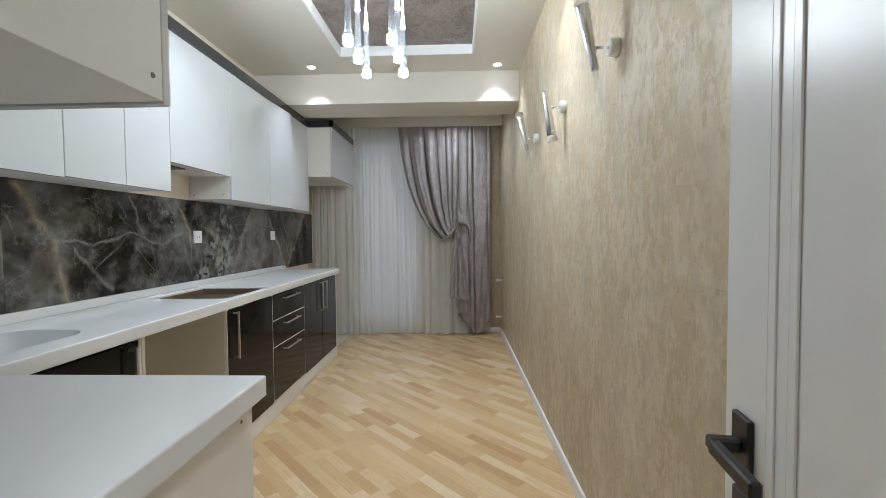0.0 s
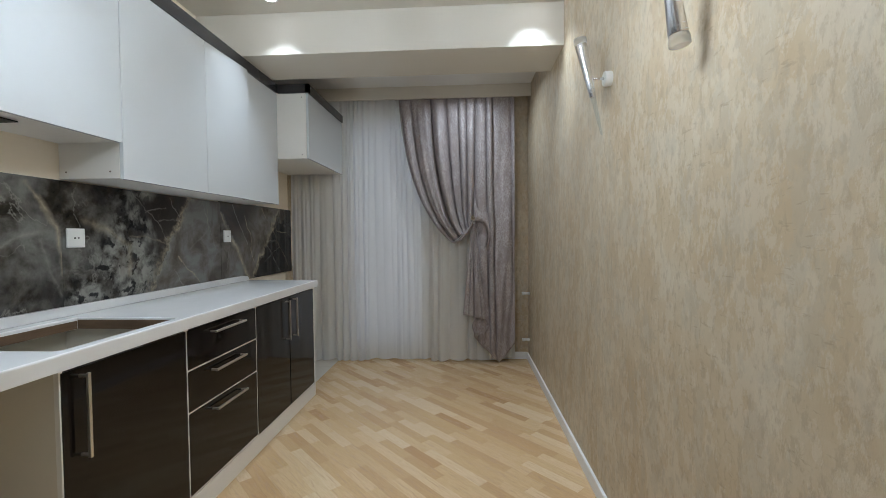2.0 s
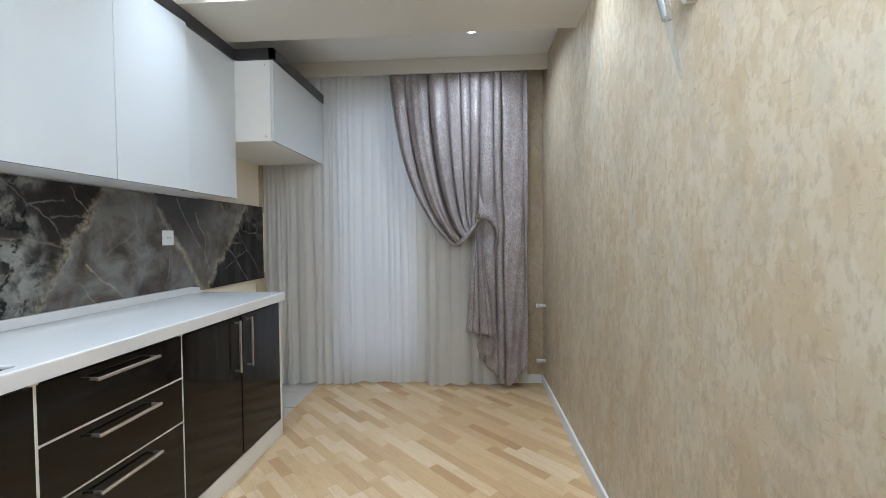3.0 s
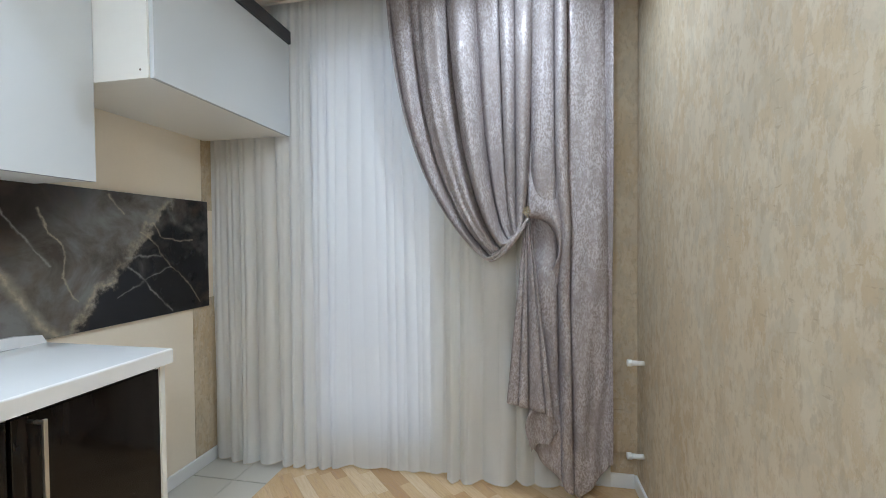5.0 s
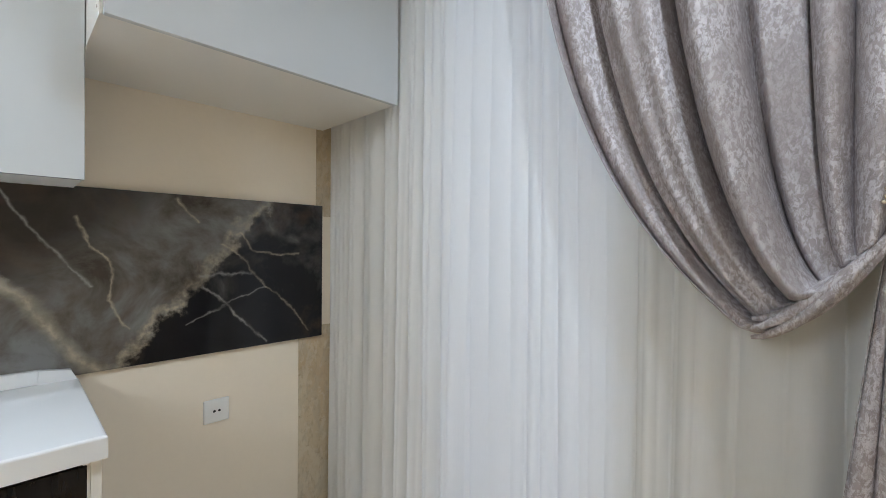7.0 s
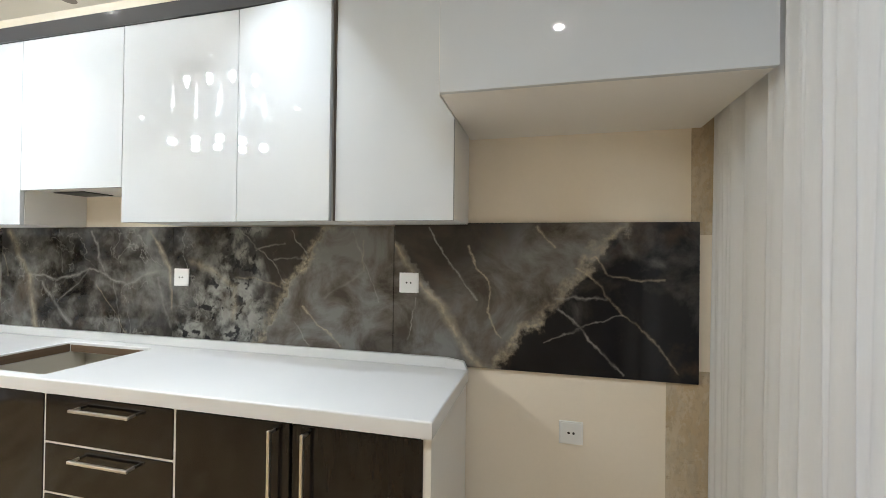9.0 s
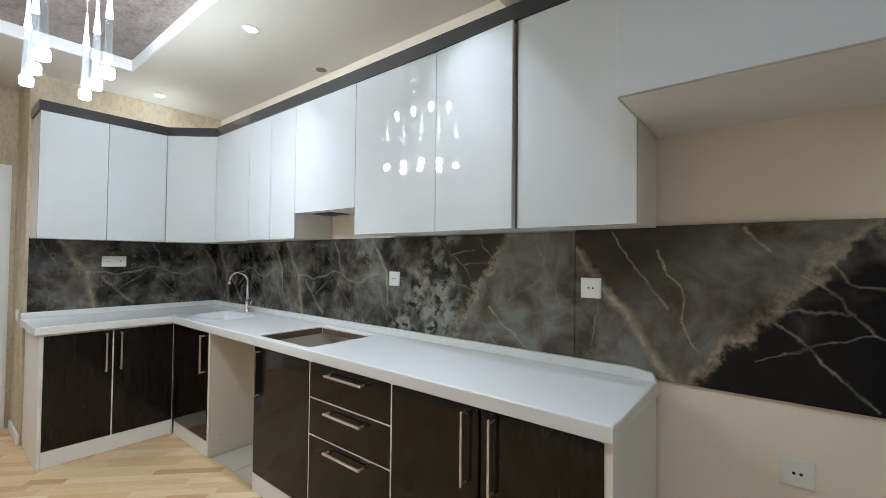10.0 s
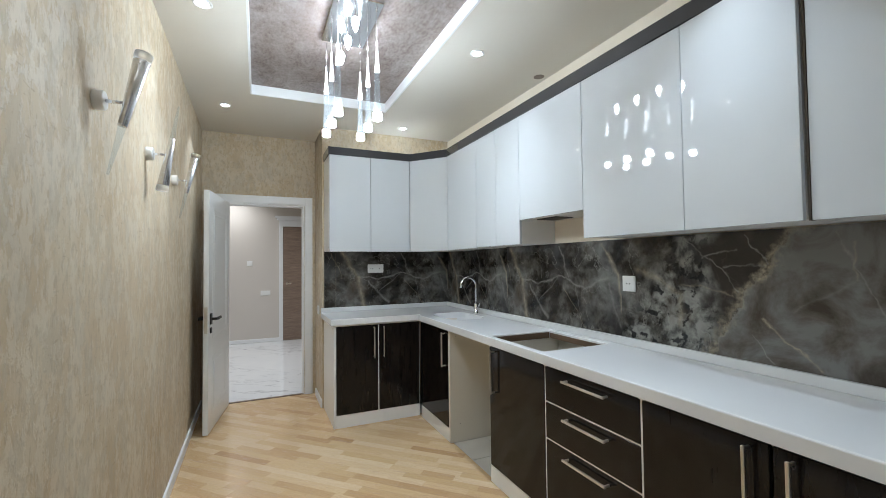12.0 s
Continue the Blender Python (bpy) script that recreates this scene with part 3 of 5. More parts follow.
structure("ceiling_recess", boxes(((LEFT, BEAM_Y1, RECESS_Z), (RIGHT, FAR, CEIL + 0.2))), M_WHITE_TRIM, "white ceiling above the curtain", "ceiling")
structure("pelmet", boxes(((LEFT, PELMET_Y - 0.02, 2.53), (RIGHT, PELMET_Y, RECESS_Z)), bevel=0.0), M_CEILING, "cream pelmet board hiding the curtain rail", "pelmet")

BB = 0.072
bm = bmesh.new()
for a, b, d, top in ((DOORWALL, 5.04, 0.014, BB), (5.046, FAR, 0.012, BB - 0.004)):
    prism(bm, [(wall_x(a) - d, a), (wall_x(a), a), (wall_x(b), b), (wall_x(b) - d, b)], 0, top)
bmesh.ops.bevel(bm, geom=[e for e in bm.edges if abs(e.verts[0].co.z - e.verts[1].co.z) < 1e-6 and e.verts[0].co.z > 0.05], offset=0.003, segments=2, affect="EDGES")
structure("baseboard", bm, M_WHITE_TRIM, "white painted baseboard along the wallpaper", "baseboard")
structure("baseboard", boxes(((-0.3, FAR - 0.014, 0), (wall_x(FAR) - 0.014, FAR, BB)), ((LEFT, FAR - 0.014, 0), (WIN_L, FAR, BB)), bevel=0.003), M_WHITE_TRIM, "white baseboard behind the curtain", "baseboard")
structure("baseboard", boxes(((LEFT + 0.004, 4.34, 0), (LEFT + 0.018, FAR - 0.014, BB)), bevel=0.003), M_WHITE_TRIM, "white baseboard below the stone panel", "baseboard")
structure("baseboard", boxes(((RETURN_X, 0.02, 0), (RETURN_X + 0.014, BACK - 0.01, BB)), bevel=0.003), M_WHITE_TRIM, "short white baseboard beside the doorway", "baseboard")

# floor below the pieces
structure("floor", boxes(((-1.27, DOORWALL, -0.06), (RIGHT, FAR, -0.004))), M_SUBFLOOR, "oak strip parquet floor laid diagonally", "floor")
structure("floor_tile", boxes(((LEFT, BACK, -0.06), (-1.272, FAR, -0.006))), M_GROUT, "grey tiles under the kitchen units", "floor")
floor, floor_tile = bpy.data.objects["floor"], bpy.data.objects["floor_tile"]

# hall beyond the door
HX0, HX1, HY0, HY1, HZ = -2.2, 2.0, -3.45, DOORWALL - 0.12, 2.68
structure("hall_floor", boxes(((HX0, HY0, -0.06), (HX1, HY1 + 0.12, -0.003))), M_HALL_FLOOR, "polished white marble hall floor with grey veins", "floor")
structure("hall_wall_north", boxes(((HX0, HY0 - 0.1, -0.06), (HX1, HY0, 2.9))), M_HALL_WALL, "pale greige hall wall", "wall")
structure("hall_wall_east", boxes(((HX1, HY0 - 0.1, -0.06), (HX1 + 0.1, HY1 + 0.12, 2.9))), M_HALL_WALL, "pale greige hall wall", "wall")
structure("hall_wall_west", boxes(((HX0 - 0.1, HY0 - 0.1, -0.06), (HX0, HY1 + 0.12, 2.9))), M_HALL_WALL, "pale greige hall wall", "wall")
structure("hall_wall_south", boxes(((HX0, HY1 - 0.02, -0.06), (LEFT - T, HY1 + 0.1, 2.9)), ((RIGHT + T, HY1 - 0.02, -0.06), (HX1, HY1 + 0.1, 2.9))), M_HALL_WALL, "pale greige hall wall", "wall")
structure("hall_ceiling", boxes(((HX0, HY0, HZ), (HX1, HY1, HZ + 0.15))), M_CEILING, "white hall ceiling", "ceiling")
structure("hall_baseboard", boxes(((-0.265, HY0, 0), (HX1, HY0 + 0.015, 0.06)), bevel=0.003), M_WHITE_TRIM, "white hall baseboard", "baseboard")


# door casing with stepped edges
def casing(name, x0, x1, h, y, d, w, label):
    bm = bmesh.new()
    for k, (inset, proud) in enumerate(((0.0, d), (0.022, d * 1.45))):
        a, b = x0 - w + inset * 0.6, x1 + w - inset * 0.6
        p, q = y, y + proud
        box(bm, (a, p, 0), (x0 - 0.004 - inset * 0.4, q, h + w - inset * 0.6), 0.002)
        box(bm, (x1 + 0.004 + inset * 0.4, p, 0), (b, q, h + w - inset * 0.6), 0.002)
        box(bm, (x0 - 0.004 - inset * 0.4, p, h + inset * 0.4), (x1 + 0.004 + inset * 0.4, q, h + w - inset * 0.6), 0.002)
    return structure(name, bm, M_WHITE_TRIM, label, "door frame")


casing("door_casing_1", DOOR_L, DOOR_R, DOOR_H, DOORWALL, 0.012, 0.085, "white moulded casing round the kitchen doorway")
bm = boxes(((DOOR_L - 0.001, DOORWALL - 0.119, 0), (DOOR_L + 0.014, DOORWALL - 0.001, DOOR_H)), ((DOOR_R - 0.014, DOORWALL - 0.119, 0), (DOOR_R + 0.001, DOORWALL - 0.001, DOOR_H)),
           ((DOOR_L + 0.014, DOORWALL - 0.119, DOOR_H - 0.014), (DOOR_R - 0.014, DOORWALL - 0.001, DOOR_H)))
structure("door_jamb", bm, M_WHITE_TRIM, "white jamb lining of the kitchen doorway", "door frame")
structure("threshold", boxes(((DOOR_L, DOORWALL - 0.03, -0.004), (DOOR_R, DOORWALL + 0.004, 0.006)), bevel=0.002), M_CHIP, "thin wooden threshold strip in the doorway", "threshold")


# ---- kitchen units ----
PLINTH, DOOR_Z0, DOOR_Z1, SLAB0, SLAB1 = 0.10, 0.105, 0.835, 0.85, 0.90
FX, FY = -1.245, 1.03      # fronts of the long run and of the short run
END_Y, END_X = 4.31, -0.488


def bar_handle(parent, a, b, out, size=0.010, proud=0.030):
    """A square bar on two posts; out is the way it stands off the door."""
    a, b, out = Vector(a), Vector(b), Vector(out)
    along = (b - a).normalized()
    bm = bmesh.new()

    def bar(p, q, r):
        lo = Vector(min(i, j) for i, j in zip(p, q)) - Vector((r, r, r))
        hi = Vector(max(i, j) for i, j in zip(p, q)) + Vector((r, r, r))
        box(bm, lo, hi, 0.0012)

    bar(a + out * proud, b + out * proud, size / 2)
    for end in (a + along * 0.004, b - along * 0.004):
        bar(end + out * 0.003, end + out * (proud - size / 2 - 0.003), size / 2 * 0.9)
    return part("handle", bm, M_STEEL, parent, "brushed steel bar handle")


def long_unit(y0, y1, fronts, label, open_top=False, handles=()):
    """A base unit of the long run: carcass with white front edges, plinth and dark fronts."""
    th = thing("base_cabinet", label, "cabinet", (FX, (y0 + y1) / 2, 0), "base cabinets")
    w, x0 = 0.018, -1.78
    top = SLAB0 - 0.001
    for a in (y0, y1 - w):
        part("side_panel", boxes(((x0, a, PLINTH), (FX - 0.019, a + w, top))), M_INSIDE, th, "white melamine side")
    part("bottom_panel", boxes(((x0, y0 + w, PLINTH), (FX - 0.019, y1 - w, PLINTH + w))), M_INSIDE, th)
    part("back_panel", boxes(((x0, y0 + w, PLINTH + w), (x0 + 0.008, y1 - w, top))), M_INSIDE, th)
    for a in (y0, y1 - 0.012):
        part("edge_strip", boxes(((FX - 0.019, a, PLINTH), (FX - 0.003, a + 0.012, SLAB0 - 0.006))), M_CARCASS, th, "white edge strip")
    part("plinth", boxes(((FX - 0.03, y0, 0.0), (FX - 0.002, y1, PLINTH))), M_PLINTH, th, "white plinth")
    for kind, a, b, z0, z1, hnd in fronts:
        d = part("drawer_front" if kind == "drawer" else "door", boxes(((FX - 0.018, a + 0.005, z0), (FX, b - 0.005, z1)), bevel=0.0015), M_DARK, th, "dark glossy brown front")
        if kind == "drawer":
            c = (a + b) / 2
            part("rail", boxes(((FX - 0.018, a + 0.012, z0 - 0.008), (FX - 0.003, b - 0.012, z0 - 0.001))), M_CARCASS, th, "white rail")
            bar_handle(d, (FX, c - 0.128, z1 - 0.037), (FX, c + 0.128, z1 - 0.037), (1, 0, 0))
        elif hnd is not None:
            bar_handle(d, (FX, hnd, 0.56), (FX, hnd, 0.815), (1, 0, 0))
    return th


long_unit(1.06, 1.655, [("door", 1.06, 1.642, DOOR_Z0, DOOR_Z1, 1.59)], "corner base cabinet with dark gloss door and white plinth")
long_unit(2.272, 2.83, [("door", 2.272, 2.83, DOOR_Z0, DOOR_Z1, 2.335)], "base cabinet with dark gloss door below the hob cutout")
long_unit(2.83, 3.415, [("drawer", 2.83, 3.415, 0.664, DOOR_Z1, None), ("drawer", 2.83, 3.415, 0.480, 0.655, None), ("drawer", 2.83, 3.415, DOOR_Z0 + 0.008, 0.471, None)], "three-drawer base cabinet with dark gloss fronts")
long_unit(3.415, END_Y - 0.02, [("door", 3.415, 3.857, DOOR_Z0, DOOR_Z1, 3.80), ("door", 3.857, END_Y - 0.02, DOOR_Z0, DOOR_Z1, 3.914)], "two-door base cabinet with dark gloss doors and long handles")
tagged(part("end_panel", boxes(((-1.78, END_Y - 0.019, 0.0), (FX, END_Y, SLAB0 - 0.001)), bevel=0.001), M_CARCASS), "white melamine end panel closing the counter run", "panel")
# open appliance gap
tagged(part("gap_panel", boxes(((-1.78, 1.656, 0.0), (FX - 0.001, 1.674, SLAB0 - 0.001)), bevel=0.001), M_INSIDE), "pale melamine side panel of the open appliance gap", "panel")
gap = bpy.data.objects["gap_panel"]
for px, pz in ((-1.30, 0.80), (-1.33, 0.135), (-1.72, 0.80), (-1.72, 0.135)):
    part("bore_hole", lathe(bmesh.new(), [(0.004, 0), (0.0035, 0.001)], (px, 1.674, pz), (0, 1, 0), 12), M_GAP, gap, "dark screw hole")

# short run
th = thing("base_cabinet", "two-door corner base cabinet with dark gloss doors and white plinth", "cabinet", (-0.86, FY, 0), "base cabinets")
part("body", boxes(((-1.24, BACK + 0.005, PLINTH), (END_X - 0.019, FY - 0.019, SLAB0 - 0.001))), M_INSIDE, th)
part("edge_strip", boxes(((-1.244, FY - 0.019, PLINTH), (END_X - 0.019, FY - 0.003, SLAB0 - 0.006))), M_CARCASS, th, "white edge strip")
part("plinth", boxes(((-1.246, FY - 0.03, 0), (END_X - 0.019, FY - 0.002, PLINTH))), M_PLINTH, th, "white plinth")
for a, b, hx in ((-1.240, -0.872, -0.91), (-0.864, END_X - 0.021, -0.826)):
    d = part("door", boxes(((a, FY - 0.018, DOOR_Z0), (b, FY, DOOR_Z1)), bevel=0.0015), M_DARK, th, "dark glossy brown door")
    bar_handle(d, (hx, FY, 0.56), (hx, FY, 0.815), (0, 1, 0))
bm = boxes(((END_X - 0.018, BACK + 0.003, 0.0), (END_X, FY + 0.001, SLAB0 - 0.001)), bevel=0.001)
panel = tagged(part("end_panel", bm, M_CARCASS), "white melamine end panel beside the doorway", "panel")
for py in (0.56, 0.98):
    part("screw_cap", lathe(bmesh.new(), [(0.004, 0), (0.0035, 0.0012)], (END_X, py, 0.815), (1, 0, 0), 12), M_GAP, panel, "dark screw hole")


# worktop: one L-shaped slab with the sink and the hob cut out
def rounded(x0, y0, x1, y1, r, n=7):
    pts = []
    for cx, cy, a in ((x1 - r, y0 + r, -90), (x1 - r, y1 - r, 0), (x0 + r, y1 - r, 90), (x0 + r, y0 + r, 180)):
        pts += [(cx + r * math.cos(radians(a + 90 * k / n)), cy + r * math.sin(radians(a + 90 * k / n))) for k in range(n + 1)]
    return pts


SINK = (-1.66, 1.06, -1.335, 1.55)
HOB = (-1.705, 2.287, -1.262, 2.80)
CX, CY, CEX, CEY = -1.218, 1.052, -0.462, 4.318
outer = [(-1.784, BACK + 0.003), (CEX, BACK + 0.003), (CEX, CY), (CX - 0.03, CY), (CX, CY + 0.03), (CX, CEY), (-1.784, CEY)]
loops = [outer, rounded(*SINK, 0.11), rounded(*HOB, 0.012, 2)]
bm = bmesh.new()
edges = []
for lp in loops:
    vs = [bm.verts.new((x, y, SLAB1)) for x, y in lp]
    edges += [bm.edges.new((vs[i], vs[(i + 1) % len(vs)])) for i in range(len(vs))]
bmesh.ops.triangle_fill(bm, use_beauty=True, use_dissolve=False, edges=edges)
bmesh.ops.recalc_face_normals(bm, faces=bm.faces)
ext = bmesh.ops.extrude_face_region(bm, geom=bm.faces[:])
bmesh.ops.translate(bm, verts=[v for v in ext["geom"] if isinstance(v, bmesh.types.BMVert)], vec=(0, 0, SLAB0 - SLAB1))
bmesh.ops.recalc_face_normals(bm, faces=bm.faces)
rim = [ed for ed in bm.edges if len(ed.link_faces) == 2 and all(abs(v.co.z - SLAB1) < 1e-5 for v in ed.verts) and ed.calc_face_angle(0) > 1.0]
bmesh.ops.bevel(bm, geom=rim, offset=0.006, segments=3, affect="EDGES", profile=0.5)
counter = tagged(part("worktop", bm, M_COUNTER), "white L-shaped worktop with a hob cutout and upstand", "worktop")
bm = bmesh.new()
for a, b in (((-1.786, BACK + 0.003, SLAB1), (-1.762, CEY - 0.09, SLAB1 + 0.042)), ((-1.762, BACK + 0.003, SLAB1), (CEX, BACK + 0.027, SLAB1 + 0.042))):
    box(bm, a, b, 0.004, 2)
vs = [bm.verts.new((x, y, z)) for x, y, z in ((-1.786, CEY - 0.092, SLAB1), (-1.762, CEY - 0.092, SLAB1), (-1.762, CEY - 0.004, SLAB1), (-1.786, CEY - 0.004, SLAB1),
                                              (-1.786, CEY - 0.092, SLAB1 + 0.041), (-1.765, CEY - 0.092, SLAB1 + 0.041), (-1.765, CEY - 0.018, SLAB1 + 0.030), (-1.786, CEY - 0.018, SLAB1 + 0.030))]
for q in ((0, 1, 5, 4), (1, 2, 6, 5), (2, 3, 7, 6), (3, 0, 4, 7), (4, 5, 6, 7), (3, 2, 1, 0)):
    bm.faces.new([vs[i] for i in q])
part("upstand", bm, M_COUNTER, counter, "white upstand strip")
# raw edge and rebate of the hob cutout
x0, y0, x1, y1 = HOB
bm = boxes(((x0 - 0.001, y0, SLAB0 + 0.002), (x0 + 0.003, y1, SLAB1 - 0.014)), ((x0 + 0.004, y0 - 0.001, SLAB0 + 0.002), (x1, y0 + 0.003, SLAB1 - 0.010)), ((x0 + 0.004, y1 - 0.004, SLAB0 + 0.002), (x1, y1 + 0.001, SLAB1 - 0.010)))
part("cutout_edge", bm, M_CHIP, counter, "raw brown board edge")

# sink bowl
x0, y0, x1, y1 = SINK
bm = bmesh.new()
rings = []
for inset, z, r in ((0.0, SLAB1 - 0.006, 0.11), (0.004, SLAB1 - 0.05, 0.108), (0.012, SLAB1 - 0.13, 0.10), (0.04, SLAB1 - 0.165, 0.075), (0.10, SLAB1 - 0.172, 0.03)):
    rings.append([bm.verts.new((x, y, z)) for x, y in rounded(x0 + inset, y0 + inset, x1 - inset, y1 - inset, r)])
for p, q in zip(rings, rings[1:]):
    for i in range(len(p)):
        f = bm.faces.new((p[i], q[i], q[(i + 1) % len(p)], p[(i + 1) % len(p)]))
        f.smooth = True
bm.faces.new(rings[-1])
bmesh.ops.recalc_face_normals(bm, faces=bm.faces)
sink = tagged(part("sink", bm, M_COUNTER), "white moulded sink set in the worktop", "sink")
part("drain", lathe(bmesh.new(), [(0.038, 0), (0.040, 0.003), (0.030, 0.005), (0.012, 0.003)], ((x0 + x1) / 2, (y0 + y1) / 2, SLAB1 - 0.172)), M_CHROME, sink, "chrome drain")

# tap
tap = thing("kitchen_tap", "chrome gooseneck kitchen tap beside the sink", "tap", (-1.712, 1.24, SLAB1))
part("base", lathe(bmesh.new(), [(0.026, 0), (0.026, 0.006), (0.021, 0.010), (0.021, 0.085), (0.018, 0.09)], (-1.712, 1.24, SLAB1)), M_CHROME, tap)
arc = [(-1.712, 1.24, SLAB1 + 0.085), (-1.712, 1.24, SLAB1 + 0.25)]
arc += [(-1.712 + 0.075 * (1 - math.cos(radians(a))), 1.24, SLAB1 + 0.25 + 0.075 * math.sin(radians(a))) for a in range(15, 166, 15)]
arc += [(-1.712 + 0.152, 1.24, SLAB1 + 0.235)]
part("spout", tube(bmesh.new(), arc, 0.0105), M_CHROME, tap)
bm = tube(bmesh.new(), [(-1.712, 1.262, SLAB1 + 0.05), (-1.712, 1.285, SLAB1 + 0.05), (-1.712, 1.29, SLAB1 + 0.05)], 0.017)
tube(bm, [(-1.712, 1.282, SLAB1 + 0.06), (-1.70, 1.325, SLAB1 + 0.095)], [0.006, 0.004])
part("lever", bm, M_CHROME, tap)

# ---- stone splashback ----
SPLASH_TOP = 1.485
panels = [(BACK + 0.002, 1.6440, SLAB1 + 0.012, SPLASH_TOP, M_STONE_CORNER), (1.6447, 2.8240, SLAB1 + 0.012, SPLASH_TOP, M_STONE_SINK), (2.8247, 3.985, SLAB1 + 0.012, SPLASH_TOP, M_STONE_HOB), (3.988, 5.165, 0.905, 1.497, M_STONE_END)]
for a, b, z0, z1, stone in panels:
    tagged(part("stone_panel", boxes(((LEFT + 0.001, a, z0), (SPLASH, b, z1)), bevel=0.0006 if z0 > 0.91 else 0.0012), stone), "polished dark marble splashback panel with pale veins", "splashback", kind="structure")
tagged(part("stone_panel", boxes(((SPLASH + 0.001, BACK + 0.001, SLAB1 + 0.012), (-0.60, BACK + 0.016, SPLASH_TOP)), bevel=0.001), M_STONE_SHORT), "polished dark marble splashback on the short wall", "splashback", kind="structure")
tagged(part("stone_panel", boxes(((-0.598, BACK + 0.001, SLAB1 + 0.012), (-0.492, BACK + 0.016, SPLASH_TOP)), bevel=0.001), M_STONE_SHORT), "narrow dark marble splashback strip at the wall end", "splashback", kind="structure")

# ---- wall cabinets ----
UX, UY, UZ0, UZ1, CROWN = -1.51, 0.782, 1.487, 2.338, 2.408
SHORT_Z0 = 1.470       # the short run hangs a little lower


def wall_unit(y0, y1, doors, z0, label, x_front=UX, back=LEFT + 0.001, z_top=UZ1, ajar=0.0):
    th = thing("wall_cabinet", label, "cabinet", (x_front, (y0 + y1) / 2, z0), "wall cabinets")
    part("body", boxes(((back, y0 + 0.001, z0 + 0.004), (x_front - 0.019, y1 - 0.001, z_top - 0.001)), bevel=0.001), M_CARCASS, th, "white melamine carcass")
    for a, b in doors:
        d = part("door", boxes(((x_front - 0.018, a + 0.0016, z0), (x_front, b - 0.0016, z_top)), bevel=0.0012), M_GLOSS, th, "high-gloss white door")
        if ajar and b == doors[-1][1]:
            pivot = Matrix.Translation((x_front - 0.01, a, 0))
            d.matrix_world = pivot @ pose(0, 0, 0, 0, 0, -ajar) @ pivot.inverted()
    return th


wall_unit(1.082, 1.633, [(1.085, 1.633)], 1.475, "white gloss wall cabinet above the sink")
wall_unit(1.633, 2.24, [(1.633, 1.936), (1.936, 2.24)], 1.480, "two-door white gloss wall cabinet")
hood = wall_unit(2.24, 2.838, [(2.24, 2.838)], 1.64, "short white gloss cabinet over the hob space")
part("duct_slot", boxes(((-1.74, 2.31, 1.6385), (-1.60, 2.50, 1.6425))), M_BLACK, hood, "dark cutout for the hood duct")
wall_unit(2.838, 3.842, [(2.838, 3.421), (3.421, 3.842)], UZ0, "two-door white gloss wall cabinet beside the hob space", ajar=2.8)
wall_unit(3.85, 4.308, [(3.852, 4.308)], UZ0, "single-door white gloss wall cabinet at the end")
# added dark strip: gives the open gap between the cabinets its shade
tagged(part("gap_shade_strip", boxes(((UX - 0.03, 3.8425, UZ0), (UX - 0.004, 3.8495, UZ1))), M_GAP), "brown strip standing for the shade in the gap between two wall cabinets", "strip")
SCX, SCZ, SCY1 = -1.265, 1.840, 5.172
small = wall_unit(4.311, SCY1, [(4.313, SCY1)], SCZ, "shallow-height white gloss cabinet near the curtain", SCX)
part("side_panel", boxes(((UX - 0.02, 4.3085, SCZ), (SCX - 0.0195, 4.3115, UZ1 - 0.001))), M_CARCASS, small, "white side panel")
for px in (SCX - 0.05, ):
    for pz in (SCZ + 0.03, UZ1 - 0.03):
        part("screw_cap", lathe(bmesh.new(), [(0.004, 0), (0.004, 0.001)], (px, 4.3085, pz), (0, -1, 0), 10), M_GAP, small, "dark screw hole")
# small bore holes in the side seen in the hob space
for py in (2.60, 2.80):
    part("bore_hole", lathe(bmesh.new(), [(0.004, 0), (0.004, 0.001)], (UX - 0.06 - (2.8 - py), 2.8375, 1.52), (0, -1, 0), 10), M_GAP, hood, "dark screw hole")

# short wall cabinet
th = thing("wall_cabinet", "two-door white gloss wall cabinet beside the doorway", "cabinet", (-0.87, UY, SHORT_Z0), "wall cabinets")
part("body", boxes(((-1.248, BACK + 0.001, SHORT_Z0 + 0.004), (-0.494, UY - 0.019, UZ1 - 0.001)), bevel=0.001), M_CARCASS, th, "white melamine carcass")
for a, b in ((-1.248, -0.868), (-0.868, -0.492)):
    part("door", boxes(((a + 0.0016, UY - 0.018, SHORT_Z0), (b - 0.0016, UY, UZ1)), bevel=0.0012), M_GLOSS, th, "high-gloss white door")
for py, pz in ((0.505, 1.51), (0.74, 1.51)):
    part("screw_cap", lathe(bmesh.new(), [(0.005, 0), (0.0045, 0.002)], (-0.4945, py, pz), (1, 0, 0), 12), M_GAP, th, "dark screw hole")

# diagonal corner cabinet
th = thing("wall_cabinet", "white gloss corner wall cabinet with a slanted door", "cabinet", (-1.4, 0.9, SHORT_Z0), "wall cabinets")
bm = prism(bmesh.new(), [(LEFT + 0.001, BACK + 0.001), (-1.252, BACK + 0.001), (-1.252, UY - 0.02), (UX - 0.02, 1.078), (LEFT + 0.001, 1.078)], SHORT_Z0 + 0.004, UZ1 - 0.001)
part("body", bm, M_CARCASS, th, "white melamine carcass")
bm = prism(bmesh.new(), [(-1.253, UY), (UX, 1.079), (UX - 0.016, 1.079), (-1.253, UY - 0.018)], SHORT_Z0, UZ1)
part("door", bm, M_GLOSS, th, "high-gloss white slanted door")

